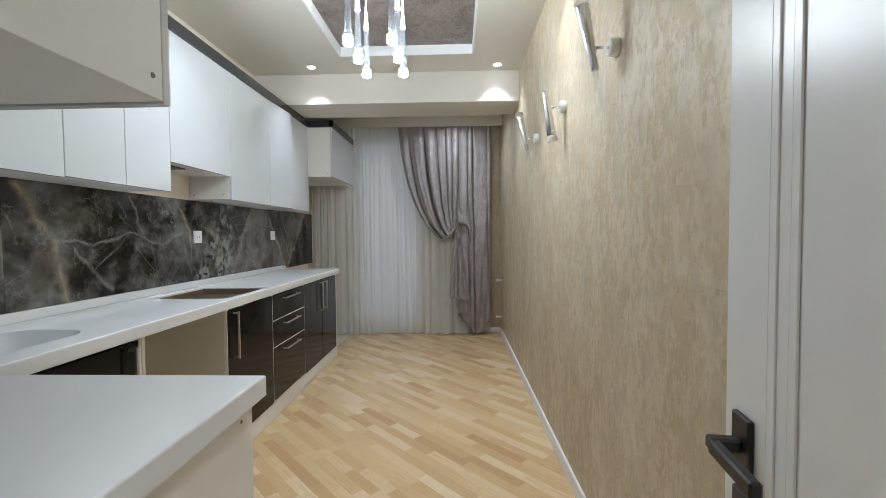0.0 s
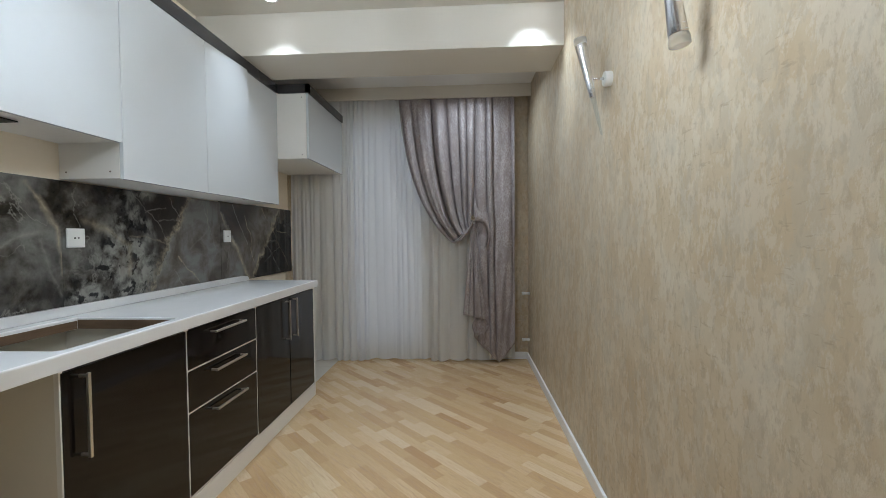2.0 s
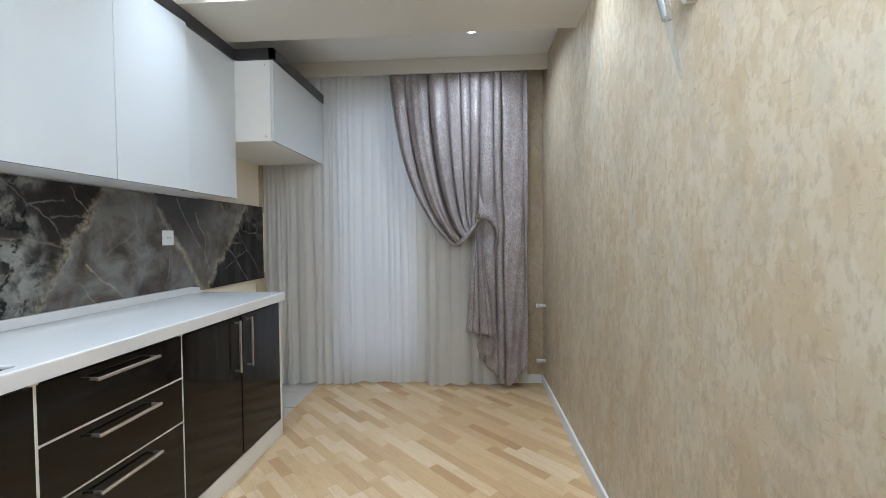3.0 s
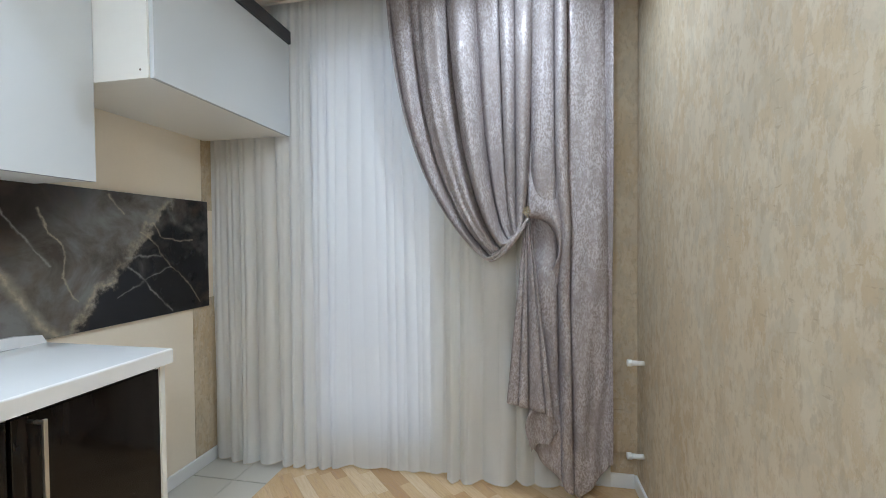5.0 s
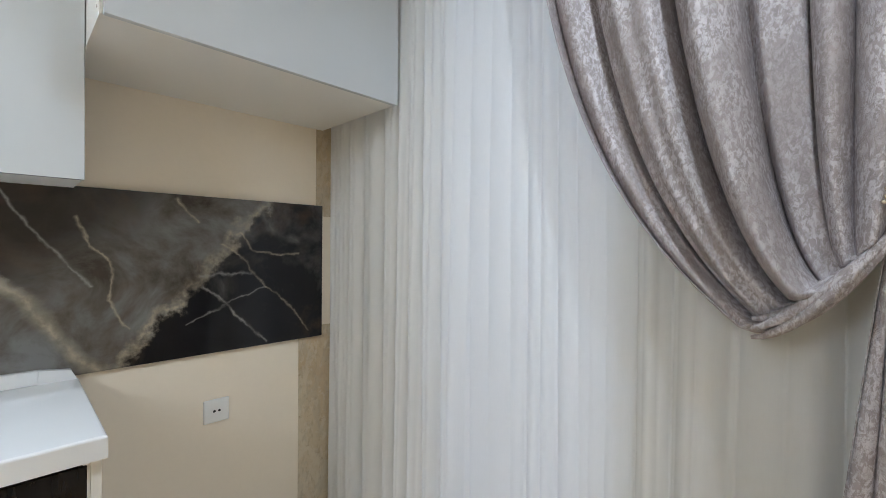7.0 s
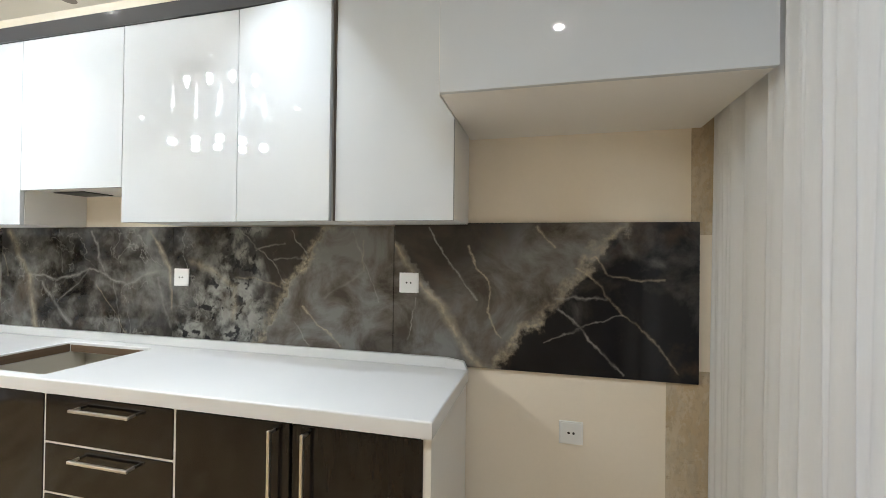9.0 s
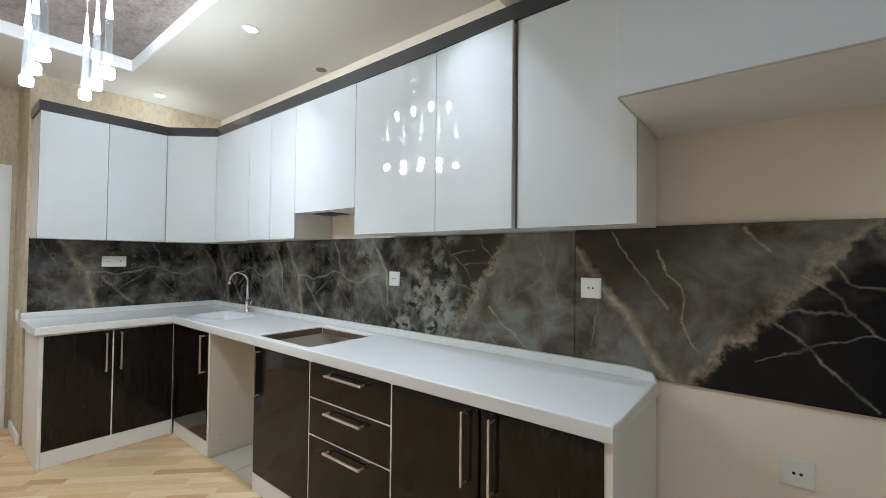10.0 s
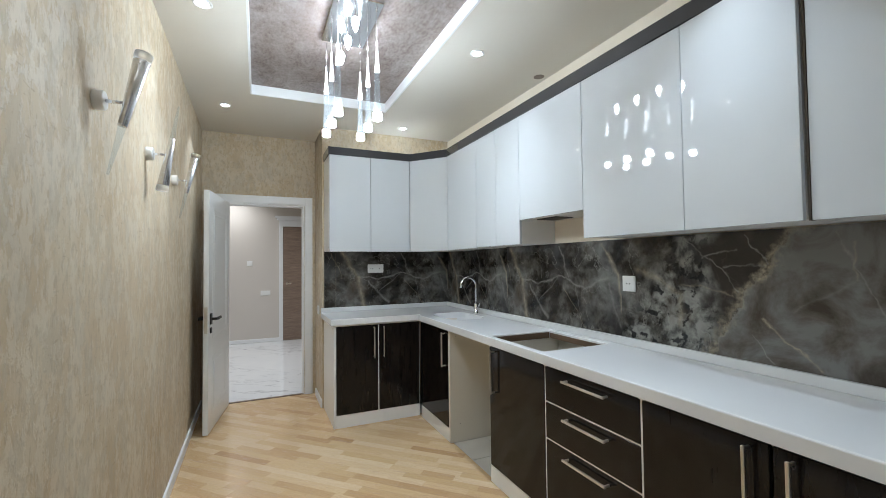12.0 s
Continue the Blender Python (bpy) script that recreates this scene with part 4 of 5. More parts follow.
# crown strip
crown_line = [(-0.484, UY + 0.010), (-1.249, UY + 0.010), (UX + 0.010, 1.083), (UX + 0.010, 4.30), (SCX + 0.010, 4.30), (SCX + 0.010, SCY1 + 0.002)]
crown = thing("crown_strip", "anthracite crown strip on top of the wall cabinets", "cornice", (UX, 2.5, UZ1))
for i in range(len(crown_line) - 1):
    bm = bmesh.new()
    (ax, ay), (bx, by) = crown_line[i], crown_line[i + 1]
    d = Vector((bx - ax, by - ay, 0)).normalized()
    nn = Vector((d.y, -d.x, 0))
    if i == 0:
        nn = Vector((0, 1, 0))
    nn = nn * (1 if nn.dot(Vector((1, 1 if i < 2 else 0, 0)) if i != 3 else Vector((0, -1, 0))) > 0 else -1)
    p, q = Vector((ax, ay, 0)), Vector((bx, by, 0))
    outl = [p, q, q - nn * 0.03, p - nn * 0.03]
    prism(bm, [(v.x, v.y) for v in outl], UZ1 + 0.001 + 0.0002 * i, CROWN - 0.0005 * i)
    part("section", bm, M_CROWN, crown)
part("section", boxes(((-0.514, BACK + 0.002, UZ1 + 0.001), (-0.484, UY - 0.02, CROWN - 0.001))), M_CROWN, crown)

# ---- ceiling fittings ----
for sx, sy, sz in [(x, y, CEIL) for x, y in SPOTS] + [(*RECESS_SPOT, RECESS_Z)]:
    th = thing("downlight", "small round recessed downlight, lit", "lamp", (sx, sy, sz), "ceiling downlights")
    bm = bmesh.new()
    lathe(bm, [(0.045, 0), (0.045, -0.003), (0.040, -0.006), (0.034, -0.006), (0.034, -0.0005)], (sx, sy, sz), sides=28)
    part("ring", bm, M_WHITE_TRIM, th, "white ring")
    part("lens", lathe(bmesh.new(), [(0.024, -0.0062), (0.022, -0.0085), (0.015, -0.0095)], (sx, sy, sz), sides=24), M_SPOT_ON, th, "glowing lens")
tagged(part("empty_light_hole", lathe(bmesh.new(), [(0.037, -0.001), (0.037, -0.002), (0.036, -0.003)], (-1.735, 2.18, CEIL), sides=24), M_GAP), "empty round hole cut in the ceiling", "hole")

# chandelier
ch = thing("chandelier", "chrome chandelier with six hanging clear acrylic lights, lit", "chandelier", (-0.39, 2.22, CEIL + 0.074))
CAN = CEIL + 0.052
part("canopy", boxes(((-0.52, 1.985, CAN), (-0.262, 2.485, CEIL + 0.074)), bevel=0.003), M_CHROME, ch, "mirror chrome plate")
for py in (2.02, 2.22, 2.42):
    px = -0.378
    stem = part("stem", tube(bmesh.new(), [(px, py, CAN - 0.001), (px, py, 2.66)], 0.003, 8), M_CHROME, ch)
    part("bulb", lathe(bmesh.new(), [(0.004, 0.660), (0.016, 0.656), (0.0195, 0.645), (0.0185, 0.628), (0.014, 0.608), (0.008, 0.592), (0.003, 0.584)], (px, py, 2.0), sides=20), M_BULB, stem, "glowing teardrop bulb")
for px, py in PENDANTS:
    low = 2.125
    pen = part("wire", tube(bmesh.new(), [(px, py, CAN - 0.001), (px, py, low + 0.43)], 0.0014, 6), M_CHROME, ch)
    part("cap", lathe(bmesh.new(), [(0.006, 0), (0.006, -0.012)], (px, py, CAN), sides=12), M_CHROME, pen)
    part("cone", lathe(bmesh.new(), [(0.002, 0.43), (0.004, 0.40), (0.0075, 0.33), (0.0135, 0.268), (0.013, 0.264)], (px, py, low), sides=16), M_CONE, pen, "glowing white cone")
    part("tube", lathe(bmesh.new(), [(0.0125, 0.263), (0.0150, 0.16), (0.0195, 0.042)], (px, py, low), sides=20), M_ROD, pen, "clear acrylic rod")
    part("tip", lathe(bmesh.new(), [(0.019, 0.002), (0.0225, 0.004), (0.0235, 0.009), (0.0235, 0.035), (0.0225, 0.041)], (px, py, low), sides=24), M_BULB, pen, "glowing frosted end")


# wall sconces
def sconce(y, z, wide_up, lean):
    wx = wall_x(y)
    th = thing("wall_sconce", "chrome cone wall light on a round white mount, unlit", "lamp", (wx, y, z), "cone wall lights")
    part("mount", lathe(bmesh.new(), [(0.030, 0), (0.031, 0.003), (0.031, 0.026), (0.028, 0.030)], (wx, y, z), (-1, 0, 0), 24), M_PLASTIC, th, "white round mount")
    part("arm", tube(bmesh.new(), [(wx - 0.029, y, z), (wx - 0.078, y, z)], 0.0055, 10), M_CHROME, th, "chrome arm")
    ax = Vector((-math.sin(radians(lean)), 0, math.cos(radians(lean)))) * (1 if wide_up else -1)
    base = Vector((wx - 0.092, y, z)) - ax * 0.08
    part("shade", lathe(bmesh.new(), [(0.012, 0), (0.0130, 0.004), (0.0245, 0.226), (0.0235, 0.228)], base, ax, 28), M_ALU, th, "tapered chrome tube")
    part("rim", lathe(bmesh.new(), [(0.0243, 0.2285), (0.026, 0.238), (0.0262, 0.254), (0.022, 0.257)], base, ax, 24), M_FROST, th, "frosted acrylic end")
    part("spike", lathe(bmesh.new(), [(0.0115, 0.0), (0.008, 0.07), (0.004, 0.16)], base - ax * 0.001, -ax, 16), M_SPIKE, th, "clear acrylic spike")


sconce(1.563, 1.89, True, 12)
sconce(2.252, 1.889, False, 9)
sconce(2.955, 1.89, True, 13)


# ---- sockets and switches ----
def plate(name, label, category, centre, normal, w, h, marks):
    """A white wall plate; marks: offsets of its holes along the wall and up, with their radius."""
    nrm = Vector(normal)
    along = Vector((0, 0, 1)).cross(nrm)
    th = thing(name, label, category, centre)
    c = Vector(centre)

    def slab(cw, chh, d0, d1, bev):
        p = c - along * cw / 2 + nrm * d0 - Vector((0, 0, chh / 2))
        q = c + along * cw / 2 + nrm * d1 + Vector((0, 0, chh / 2))
        return boxes((p, q), bevel=bev)

    part("frame", slab(w, h, 0.0005, 0.009, 0.002), M_PLASTIC, th)
    part("face", slab(w * 0.86, h * 0.86, 0.0091, 0.0105, 0.0004), M_PLASTIC, th)
    for ma, mz, r in marks:
        part("hole", lathe(bmesh.new(), [(r, 0), (r, 0.0006)], c + along * ma + Vector((0, 0, mz)) + nrm * 0.0106, normal, 10), M_BLACK, th, "dark hole")
    return th


plate("wall_socket", "white double-pin wall socket on the marble", "socket", (SPLASH, 2.884, 1.237), (1, 0, 0), 0.085, 0.085, [(-0.009, 0, 0.004), (0.009, 0, 0.004)])
plate("wall_socket", "white wall socket at the marble panel joint", "socket", (SPLASH, 4.058, 1.244), (1, 0, 0), 0.085, 0.085, [(-0.009, 0, 0.004), (0.009, 0, 0.004)])
plate("wall_socket", "white wall socket low on the cream wall", "socket", (LEFT, 4.723, 0.678), (1, 0, 0), 0.09, 0.088, [(-0.009, 0, 0.005), (0.009, 0, 0.005)])
plate("wall_socket", "white double wall socket on the short splashback", "socket", (-0.989, BACK + 0.016, 1.308), (0, 1, 0), 0.16, 0.085, [(-0.048, 0, 0.004), (-0.03, 0, 0.004), (0.04, 0, 0.005)])
plate("light_switch", "white light switch beside the doorway", "switch", (RETURN_X, 0.22, 0.90), (1, 0, 0), 0.08, 0.085, [])

# radiator pipe stubs
for pz in (0.672, 0.222):
    th = thing("radiator_pipe", "white radiator pipe stub coming out of the wall", "pipe", (wall_x(5.2), 5.20, pz), "radiator pipes")
    part("pipe", tube(bmesh.new(), [(wall_x(5.2) + 0.002, 5.20, pz), (0.488, 5.20, pz)], 0.0125), M_PLASTIC, th)
    part("cap", tube(bmesh.new(), [(0.490, 5.20, pz), (0.470, 5.20, pz)], 0.0165), M_PLASTIC, th)

# ---- window behind the curtains ----
win = tagged(thing("window_1", "white framed window behind the sheer curtain", "window", ((WIN_L + WIN_R) / 2, FAR, WIN_B)), kind="structure")
w = 0.06
bm = boxes(((WIN_L, FAR + 0.03, WIN_B), (WIN_L + w, FAR + 0.09, WIN_T)), ((WIN_R - w, FAR + 0.03, WIN_B), (WIN_R, FAR + 0.09, WIN_T)), ((WIN_L + w, FAR + 0.03, WIN_T - w), (WIN_R - w, FAR + 0.09, WIN_T)), ((WIN_L + w, FAR + 0.03, WIN_B), (WIN_R - w, FAR + 0.09, WIN_B + w)))
part("window_frame", bm, M_UPVC, win)
pane = part("pane", boxes(((WIN_L + w, FAR + 0.055, WIN_B + w), (WIN_R - w, FAR + 0.06, WIN_T - w))), M_GLASS, win)
pane.visible_shadow = False
tagged(part("backdrop", boxes(((-4, FAR + 2.0, -1), (2.5, FAR + 2.05, 4))), M_SKY), "dim dusk sky behind the window", "backdrop", kind="structure")


# ---- curtains ----
def crease(k):
    """Rounded fold fronts between narrow valleys."""
    return abs(math.cos(math.pi * k)) ** 0.8


def folds(x, seed, drop):
    """How far the voile comes forward: many tight gathers above that merge into fewer, deeper folds below."""
    k = 9.5 * x + 0.55 * math.sin(5.3 * x + seed) + 0.35 * math.sin(11.7 * x + 2 * seed)
    fine = crease(1.9 * k + 0.6 * math.sin(8.3 * x + seed) + 0.2 * math.sin(3 * drop + 7 * x)) * (0.45 + 0.55 * math.sin(6.1 * x + 3 * seed) ** 2)
    wide = crease(k + 0.10 * math.sin(2.2 * drop + 4 * x))
    return (1 - 0.55 * drop) * 0.018 * fine + (0.018 + 0.036 * drop) * wide * (0.6 + 0.4 * math.sin(3.7 * x + seed)) + 0.022 * math.sin(4.1 * x + seed)


def sheer(x0, x1, y, seed, label):
    def place(u, v):
        x = x0 + (x1 - x0) * u
        f = folds(x, seed, v)
        hem = 0.006 + 0.020 * (0.5 + 0.5 * math.sin(13 * x + seed)) * (0.6 + 0.4 * math.sin(31 * x + seed))
        z = 2.60 + (hem - 2.60) * v
        near = 0.02 * max(0.0, min(1.0, (-1.1 - x) / 0.5))
        return (x + 0.010 * v * math.sin(23 * x + 1.5 * v + seed), y - near + 0.030 - f, z)

    th = thing("sheer_curtain", label, "curtain", ((x0 + x1) / 2, y, 0.01), "sheer curtains")
    part("voile", sheet(bmesh.new(), 30, int(330 * (x1 - x0)), place), M_SHEER, th)
    bm = tube(bmesh.new(), [place(i / 240, 1.0) for i in range(241)], 0.0022, 5)
    part("hem", bm, M_HEM, th, "stitched hem")
    return th


sheer(-1.798, -0.405, 5.215, 0.7, "white voile sheer curtain hanging in fine folds")
sheer(-0.425, 0.40, 5.232, 2.9, "white voile sheer curtain behind the satin drape")

KNOT = Vector((0.000, 5.09, 1.352))
drape = thing("drape", "mauve-grey crushed satin drape tied back with a brooch", "curtain", (0.2, 5.17, 0.01))


def bez(p0, p1, p2, p3, t):
    s = 1 - t
    return p0 * (s * s * s) + p1 * (3 * s * s * t) + p2 * (3 * s * t * t) + p3 * (t * t * t)


def pleat(u, n):
    """Uneven rounded folds with sharp valleys: how far the cloth comes forward and swings sideways."""
    k = n * u + 0.36 * math.sin(7.3 * u + 0.6) + 0.12 * math.sin(15.0 * u)
    big = 0.80 + 0.42 * math.sin(4.1 * math.floor(k + 0.5) + 1.3)
    ridge = abs(math.cos(math.pi * k))
    return big * 1.7 * ridge ** 0.9 - 0.8, math.sin(2 * math.pi * k)


def swag(u, v):
    """Folds that fall nearly straight and turn sharply into the band that runs up to the knot."""
    s, t = u, v
    xt = -0.715 + 0.77 * s
    turn = 0.80
    low = Vector((-0.205 + 0.197 * s ** 1.15, 0, 1.172 + 0.178 * s ** 1.3))
    if t < turn:
        q = t / turn
        sag = (1 - s) ** 1.2
        p = bez(Vector((xt, 0, 2.58)), Vector((xt + 0.04 * sag, 0, 1.95)), Vector((xt + (low.x - xt) * (0.36 - 0.02 * s), 0, 1.43 - 0.05 * s)), low, q)
    else:
        q = (t - turn) / (1 - turn)
        end = Vector((KNOT.x - 0.010 + 0.020 * s, 0, KNOT.z - 0.012 + 0.03 * s))
        p = low + (end - low) * q
        p.z -= 0.055 * math.sin(math.pi * q) * (1 - s) * (1 - 0.35 * q)
    drift = s + 0.014 * math.sin(2.6 * t + 5 * s)
    fwd, side = pleat(drift, 6.3)
    fine = math.cos(2 * math.pi * (15.0 * drift + 0.3 * math.sin(6 * drift))) * (0.35 + 0.65 * t)
    band = max(0.0, (t - turn) / (1 - turn))
    amp = min(1.0, 0.35 + 4.0 * t) * 0.056 * (0.85 + 0.35 * math.sin(math.pi * t)) * (1 - 0.72 * band ** 0.7)
    yy = 5.150 - 0.030 * t ** 3 - 0.022 * band - amp * fwd + 0.007 * fine * (1 - band) + 0.004 * math.sin(31 * s + 11 * t)
    lift = 0.016 * side * (band * (1 - band) * 4 + 0.6 * t * t * (1 - band))
    return (p.x + 0.014 * side * (1 - 0.6 * t), yy, p.z + lift)


def side_drop(u, v):
    """The straight side, with its slanting corner on the floor."""
    xt, xb = -0.025 + 0.435 * u, 0.0 + 0.40 * u
    hem = 0.012 + (0.95 * (0.25 - xb) if xb < 0.25 else 1.25 * (xb - 0.25))
    z = 2.58 + (hem - 2.58) * v
    pinch = math.exp(-((z - 1.33) / 0.20) ** 2)
    fwd, side = pleat(u + 0.030 * math.sin(3 * v + 2 * u) + 0.36, 3.6)
    soft = 1.0 - 0.45 * v
    x = xt + (xb - xt) * v + 0.02 * pinch * (1 - u) + 0.012 * side * soft
    y = 5.158 - 0.050 * min(1.0, 0.4 + 5.0 * v) * soft * fwd + 0.016 * v * math.sin(9 * u + 7 * v) + 0.010 * v * math.sin(21 * u - 11 * v) + 0.006 * v * math.sin(34 * u + 17 * v)
    hollow = math.exp(-((x - 0.075) / 0.06) ** 2 - ((z - 1.24) / 0.13) ** 2)
    return (x, min(5.20, y - 0.012 * v + 0.055 * hollow), z)


def tail(u, v):
    """The gathered end that fans out below the knot."""
    spread = 0.012 + 0.096 * v ** 0.95
    k = 4.3 * u + 0.34 * math.sin(4.6 * u + 0.4) + 0.14 * math.sin(13 * u + 1.1)
    ridge = abs(math.cos(math.pi * k)) ** 0.7
    deep = 0.50 + 0.50 * math.sin(2.7 * math.floor(k + 0.5) + 0.4) ** 2
    x = KNOT.x + 0.002 + (u - 0.5) * 2 * spread + 0.010 * v * math.sin(2 * math.pi * k)
    hem = 0.482 - 0.045 * u + 0.022 * ridge * deep
    z = KNOT.z - 0.005 + (hem - KNOT.z) * v
    y = KNOT.y + 0.026 + 0.008 * v - (0.020 + 0.070 * v) * deep * ridge + 0.005 * math.sin(9 * u + 8 * v)
    return (x, y, z)


def lower_fold(u, v):
    """The turned-back cloth below the tail: it swings out to one side and folds back under."""
    a, b = Vector((0.000 + 0.105 * u, 0, 0.505 - 0.030 * u)), Vector((0.004 + 0.146 * u, 0, 0.258 + 0.080 * u))
    p = a + (b - a) * v
    p.x += 0.014 * math.sin(7 * v + 1) * (1 - u)
    return (p.x, 5.098 + 0.030 * u - 0.016 * math.sin(2.6 * math.pi * (u + 0.35 * v)) - 0.010 * v, p.z + 0.010 * math.sin(8 * u) * v)


def pouch(u, v):
    """The loose lobe that hangs from the tieback, open towards it, with a curled lip."""
    free = bez(Vector((0.010, 0, 1.372)), Vector((0.190, 0, 1.372)), Vector((0.165, 0, 1.095)), Vector((0.082, 0, 1.116)), v)
    fixed = bez(Vector((0.010, 0, 1.72)), Vector((0.20, 0, 1.90)), Vector((0.33, 0, 1.28)), Vector((0.20, 0, 0.93)), v)
    p = free + (fixed - free) * u
    roll = max(0.0, 0.16 - u) / 0.16
    full = 0.55 + 0.45 * math.sin(math.pi * v)
    y = 5.176 + 0.022 * u * u - 0.088 * full * (1 - 0.75 * v ** 4) * (1 - u) ** 1.5 * (1 - 0.55 * roll * roll) + 0.005 * math.sin(13 * u + 7 * v)
    return (p.x, y, p.z)


def cloth(name, fn, rows, cols, label):
    ob = part(name, sheet(bmesh.new(), rows, cols, fn), M_DRAPE, drape, label)
    so = ob.modifiers.new("thickness", "SOLIDIFY")
    so.thickness = 0.0016
    return ob


cloth("swag", swag, 70, 260, "gathered swag of satin")
cloth("side_panel", side_drop, 60, 120, "straight hanging satin side")
cloth("tail", tail, 40, 110, "fanned satin tail")
cloth("lower_fold", lower_fold, 24, 30, "turned-back satin hem")
cloth("pouch", pouch, 44, 24, "loose satin fold with a curled lip")
bm = bmesh.new()
for i in range(4):
    pts = []
    for k in range(13):
        q = k / 12
        twist = 2.2 * q + i * math.pi / 2
        pts.append((-0.178 + 0.175 * q, 5.094 - 0.02 * q + 0.012 * math.sin(twist) * (1 - q), 1.180 + 0.168 * q ** 1.35 - 0.012 * math.sin(math.pi * q) + 0.017 * math.cos(twist) * (1 - 0.6 * q)))
    tube(bm, pts, [0.002 + 0.0085 * math.sin(math.pi * (0.06 + 0.86 * k / 12)) for k in range(13)], 10)
part("tieback", bm, M_DRAPE, drape, "twisted satin tieback")
bm = bmesh.new()
rnd = random.Random(4)
for k in range(26):
    a, r = k * 2.4, 0.0038 * math.sqrt(k)
    lathe(bm, [(0.001, 0), (0.0036, 0.001), (0.0042, 0.003), (0.0018, 0.007)], (KNOT.x + r * math.cos(a), KNOT.y - 0.026 - 0.006 * (1 - k / 26), KNOT.z + 0.048 + r * 1.25 * math.sin(a)), (0, -1, 0), 6)
part("brooch", bm, M_CRYSTAL, drape, "glittering crystal brooch")

# ---- doors ----
leaf_w, leaf_t, leaf_h = 0.765, 0.040, 1.962
hinge = Vector((DOOR_R - 0.020, DOORWALL + 0.038, 0.008))
door = thing("door_1", "white panelled kitchen door standing open against the wall", "door")
tagged(door, kind="structure")
bm = bmesh.new()
box(bm, (0, 0, 0), (leaf_w, leaf_t, leaf_h), 0.002)
leaf = part("leaf", bm, M_DOOR, door)
for z0, z1 in ((0.13, 0.60), (0.74, 1.84)):
    bm = bmesh.new()
    for side, s in ((leaf_t, 1), (0.0, -1)):
        for inset, d in ((0.0, 0.0022), (0.045, 0.0028)):
            x0, x1, a, b = 0.115 + inset, leaf_w - 0.115 - inset, z0 + inset, z1 - inset
            ww = 0.018
            for p, q in (((x0, a), (x1, a + ww)), ((x0, b - ww), (x1, b)), ((x0, a + ww), (x0 + ww, b - ww)), ((x1 - ww, a + ww), (x1, b - ww))):
                box(bm, (p[0], side, p[1]), (q[0], side + s * d, q[1]), 0.002)
    part("moulding", bm, M_DOOR, door, "raised panel moulding")
HZL = 0.915
for side, s in ((leaf_t, 1), (0.0, -1)):
    hx = leaf_w - 0.062
    bm = boxes(((hx - 0.024, side, HZL - 0.045), (hx + 0.024, side + s * 0.009, HZL + 0.045)), bevel=0.002)
    part("rose", bm, M_BLACK, door, "black square rose")
    bm = boxes(((hx - 0.010, side + s * 0.009, HZL - 0.010), (hx + 0.010, side + s * 0.052, HZL + 0.010)), ((hx - 0.125, side + s * 0.040, HZL - 0.011), (hx - 0.0102, side + s * 0.056, HZL + 0.011)), bevel=0.003)
    part("lever", bm, M_BLACK, door, "black lever handle")
    part("keyhole_plate", boxes(((hx - 0.022, side, HZL - 0.115), (hx + 0.022, side + s * 0.008, HZL - 0.070)), bevel=0.002), M_BLACK, door, "black key plate")
part("latch_plate", boxes(((leaf_w, 0.008, HZL - 0.11), (leaf_w + 0.0015, leaf_t - 0.008, HZL + 0.10))), M_STEEL, door, "steel latch plate")
OPEN = 82.0
door.matrix_world = Matrix.Translation(hinge) @ pose(0, 0, 0, 0, 0, OPEN)

# entrance door across the hall
ent = tagged(thing("door_2", "brown wooden entrance door with a white frame", "door", (-0.78, HY0, 0)), kind="structure")
EX0, EX1, EH = -1.22, -0.33, 2.03
part("leaf", boxes(((EX0, HY0 + 0.001, 0.004), (EX1, HY0 + 0.02, EH))), M_ENTRY, ent)
bm = bmesh.new()
for k in range(9):
    box(bm, (EX0 + 0.02, HY0 + 0.02, 0.10 + k * 0.215), (EX1 - 0.02, HY0 + 0.026, 0.10 + k * 0.215 + 0.19), 0.003)
part("panels", bm, M_ENTRY, ent, "horizontal wood panels")
part("handle", boxes(((EX1 - 0.14, HY0 + 0.045, 1.0), (EX1 - 0.05, HY0 + 0.06, 1.02)), ((EX1 - 0.075, HY0 + 0.026, 0.99), (EX1 - 0.05, HY0 + 0.046, 1.03)), bevel=0.002), M_CHROME, ent, "chrome lever")
bm = boxes(((EX1, HY0, 0), (EX1 + 0.065, HY0 + 0.03, EH)), ((EX0 - 0.065, HY0, 0), (EX0, HY0 + 0.03, EH)), ((EX0 - 0.065, HY0, EH), (EX1 + 0.065, HY0 + 0.032, EH + 0.11)), ((EX0 - 0.10, HY0, EH + 0.11), (EX1 + 0.10, HY0 + 0.055, EH + 0.15)), ((EX0 - 0.13, HY0, EH + 0.15), (EX1 + 0.13, HY0 + 0.075, EH + 0.185)), bevel=0.003)
part("frame", bm, M_WHITE_TRIM, ent, "white frame with a cornice")
plate("thermostat", "white thermostat on the hall wall", "thermostat", (0.212, HY0, 1.374), (0, 1, 0), 0.085, 0.085, [])
plate("light_switch", "wide white double switch on the hall wall", "switch", (-0.042, HY0, 0.851), (0, 1, 0), 0.16, 0.085, [])

# ---- floor pieces, last ----
def clip(poly, axis, limit, keep_above):
    out = []
    for i, p in enumerate(poly):
        q = poly[(i + 1) % len(poly)]
        a, b = (p[axis] >= limit) == keep_above, (q[axis] >= limit) == keep_above
        if a:
            out.append(p)
        if a != b:
            t = (limit - p[axis]) / (q[axis] - p[axis])
            out.append((p[0] + t * (q[0] - p[0]), p[1] + t * (q[1] - p[1])))
    return out


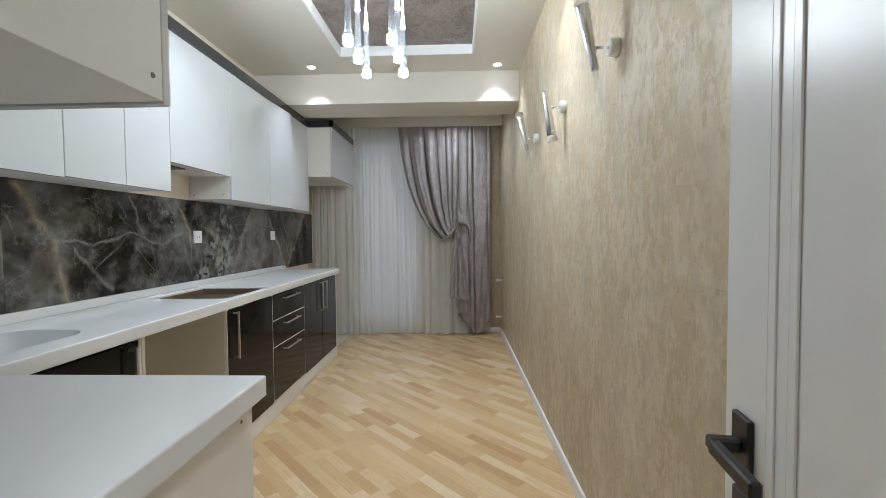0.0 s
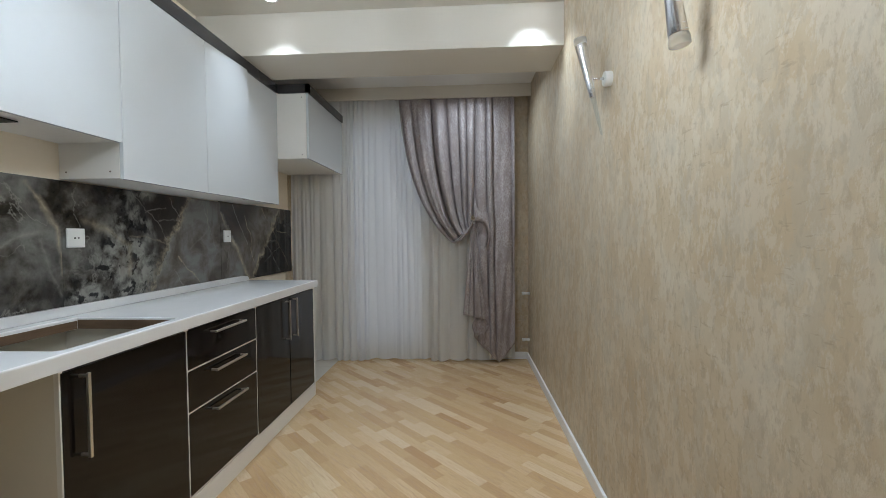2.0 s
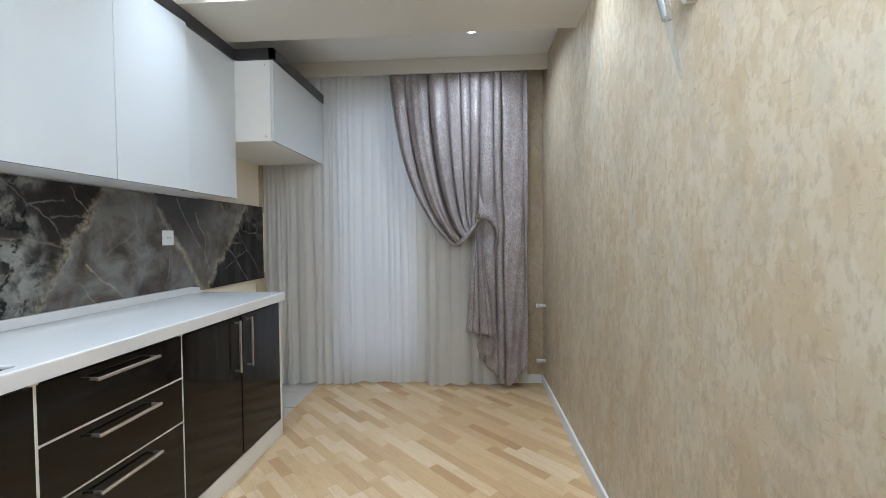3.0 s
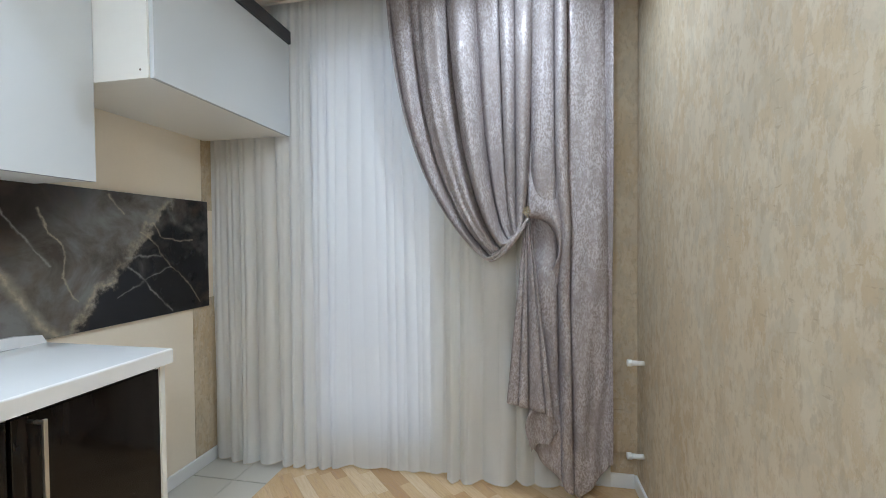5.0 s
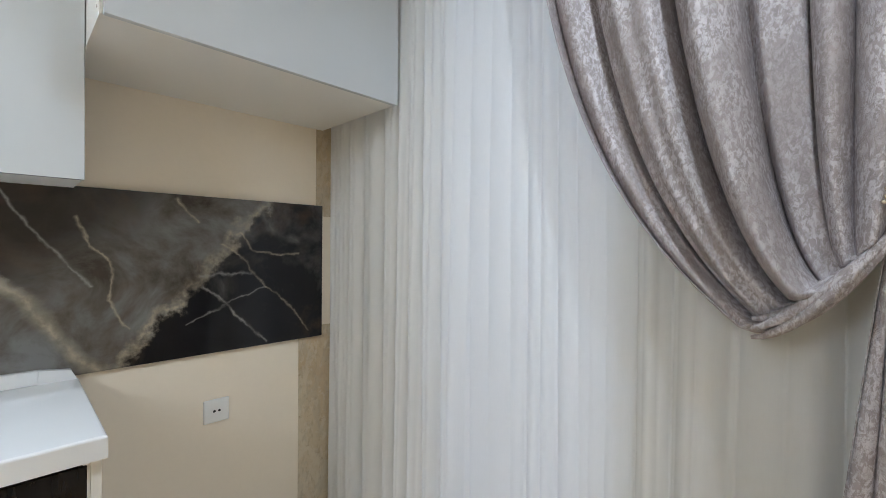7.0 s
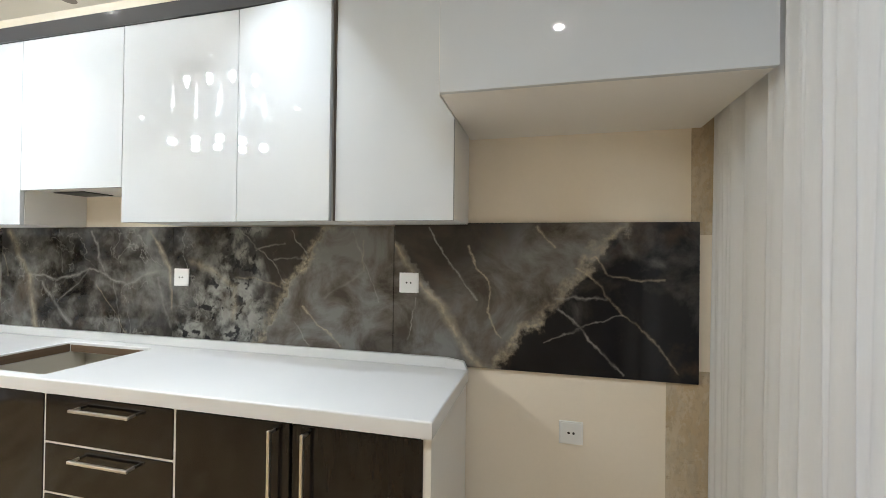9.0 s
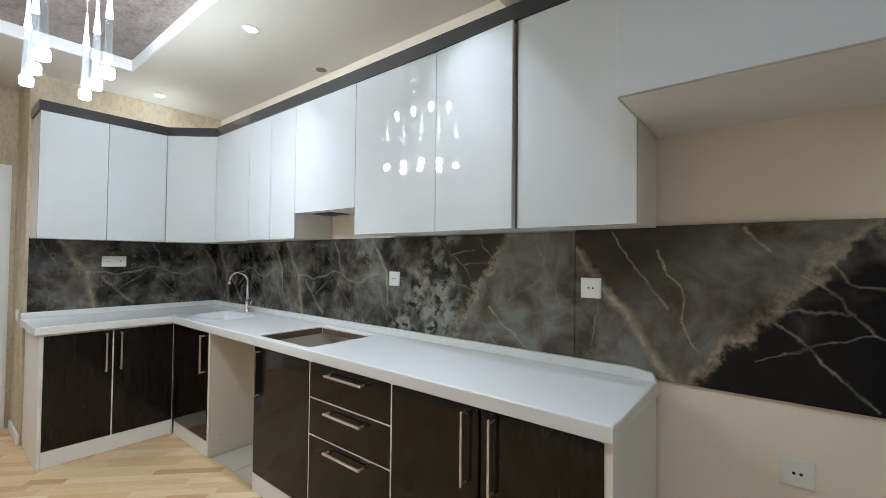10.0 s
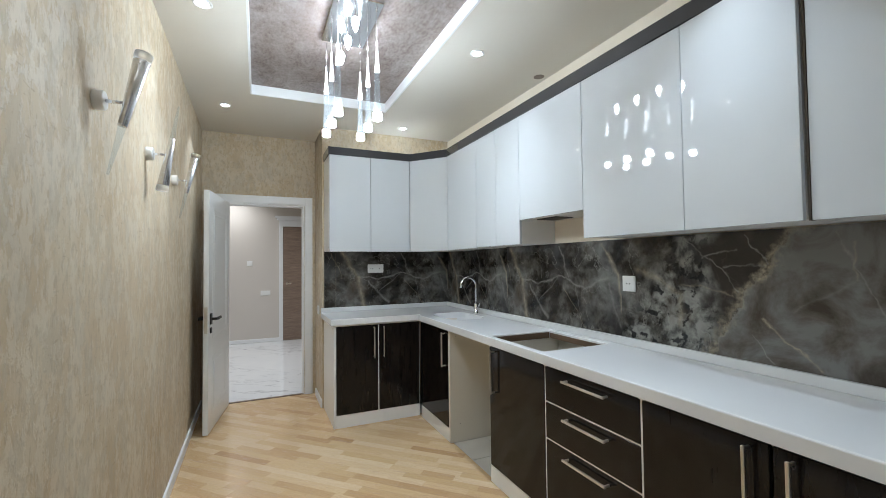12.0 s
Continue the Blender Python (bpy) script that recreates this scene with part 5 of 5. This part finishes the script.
rnd = random.Random(11)
STRIP, JOINT = 0.062, 0.0002
d1, d2 = Vector((1, -1)).normalized(), Vector((1, 1)).normalized()
strips = []
for row in range(-16, 75):
    c = row * STRIP
    s = -5.2 + rnd.random() * 0.5
    while s < 2.2:
        ln = rnd.uniform(0.20, 0.50)
        quad = [d1 * a + d2 * b for a, b in ((s + JOINT, c + JOINT), (s + ln - JOINT, c + JOINT), (s + ln - JOINT, c + STRIP - JOINT), (s + JOINT, c + STRIP - JOINT))]
        poly = [(v.x, v.y) for v in quad]
        for axis, limit, above in ((0, -1.27 if poly[0][1] < 4.33 else -1.345, True), (0, RIGHT, False), (1, DOORWALL, True), (1, FAR, False)):
            poly = clip(poly, axis, limit, above) if poly else poly
        if len(poly) >= 3:
            area = 0.5 * abs(sum(poly[i][0] * poly[(i + 1) % len(poly)][1] - poly[(i + 1) % len(poly)][0] * poly[i][1] for i in range(len(poly))))
            cx, cy = sum(p[0] for p in poly) / len(poly), sum(p[1] for p in poly) / len(poly)
            if area > 0.0004 and not (cx < RETURN_X - 0.25 and cy < BACK - 0.25):
                strips.append((cx, cy, poly))
        s += ln
NEAR = [q for q in strips if 1.7 < q[1] < 4.9][:300]
near_ids = {id(q) for q in NEAR}
far_bm = bmesh.new()
for q in strips:
    bm = bmesh.new() if id(q) in near_ids else far_bm
    area = sum(q[2][i][0] * q[2][(i + 1) % len(q[2])][1] - q[2][(i + 1) % len(q[2])][0] * q[2][i][1] for i in range(len(q[2])))
    poly = q[2] if area > 0 else q[2][::-1]
    low = [bm.verts.new((x, y, -0.005)) for x, y in poly]
    mid = [bm.verts.new((x, y, -0.0006)) for x, y in poly]
    top = [bm.verts.new((x + (q[0] - x) * 0.003, y + (q[1] - y) * 0.006, 0.0)) for x, y in poly]
    bm.faces.new(top)
    for a, b in ((low, mid), (mid, top)):
        for i in range(len(poly)):
            j = (i + 1) % len(poly)
            bm.faces.new((a[i], a[j], b[j], b[i]))
    if id(q) in near_ids:
        part("strip", bm, M_PARQUET, floor)
tagged(part("strips_rest", far_bm, M_PARQUET_JOINED, floor, "oak strips near the walls"), kind="stuff")
# tiles under the units
tile_me = mesh_of("tile", boxes(((-0.132, -0.148, -0.0055), (0.132, 0.148, -0.001)), bevel=0.001), M_TILE)
for i in range(2):
    for j in range(16):
        ob = new("tile", tile_me)
        ob.parent = floor_tile
        ob.location = (-1.405 - 0.266 * i, BACK + 0.152 + 0.304 * j, 0)
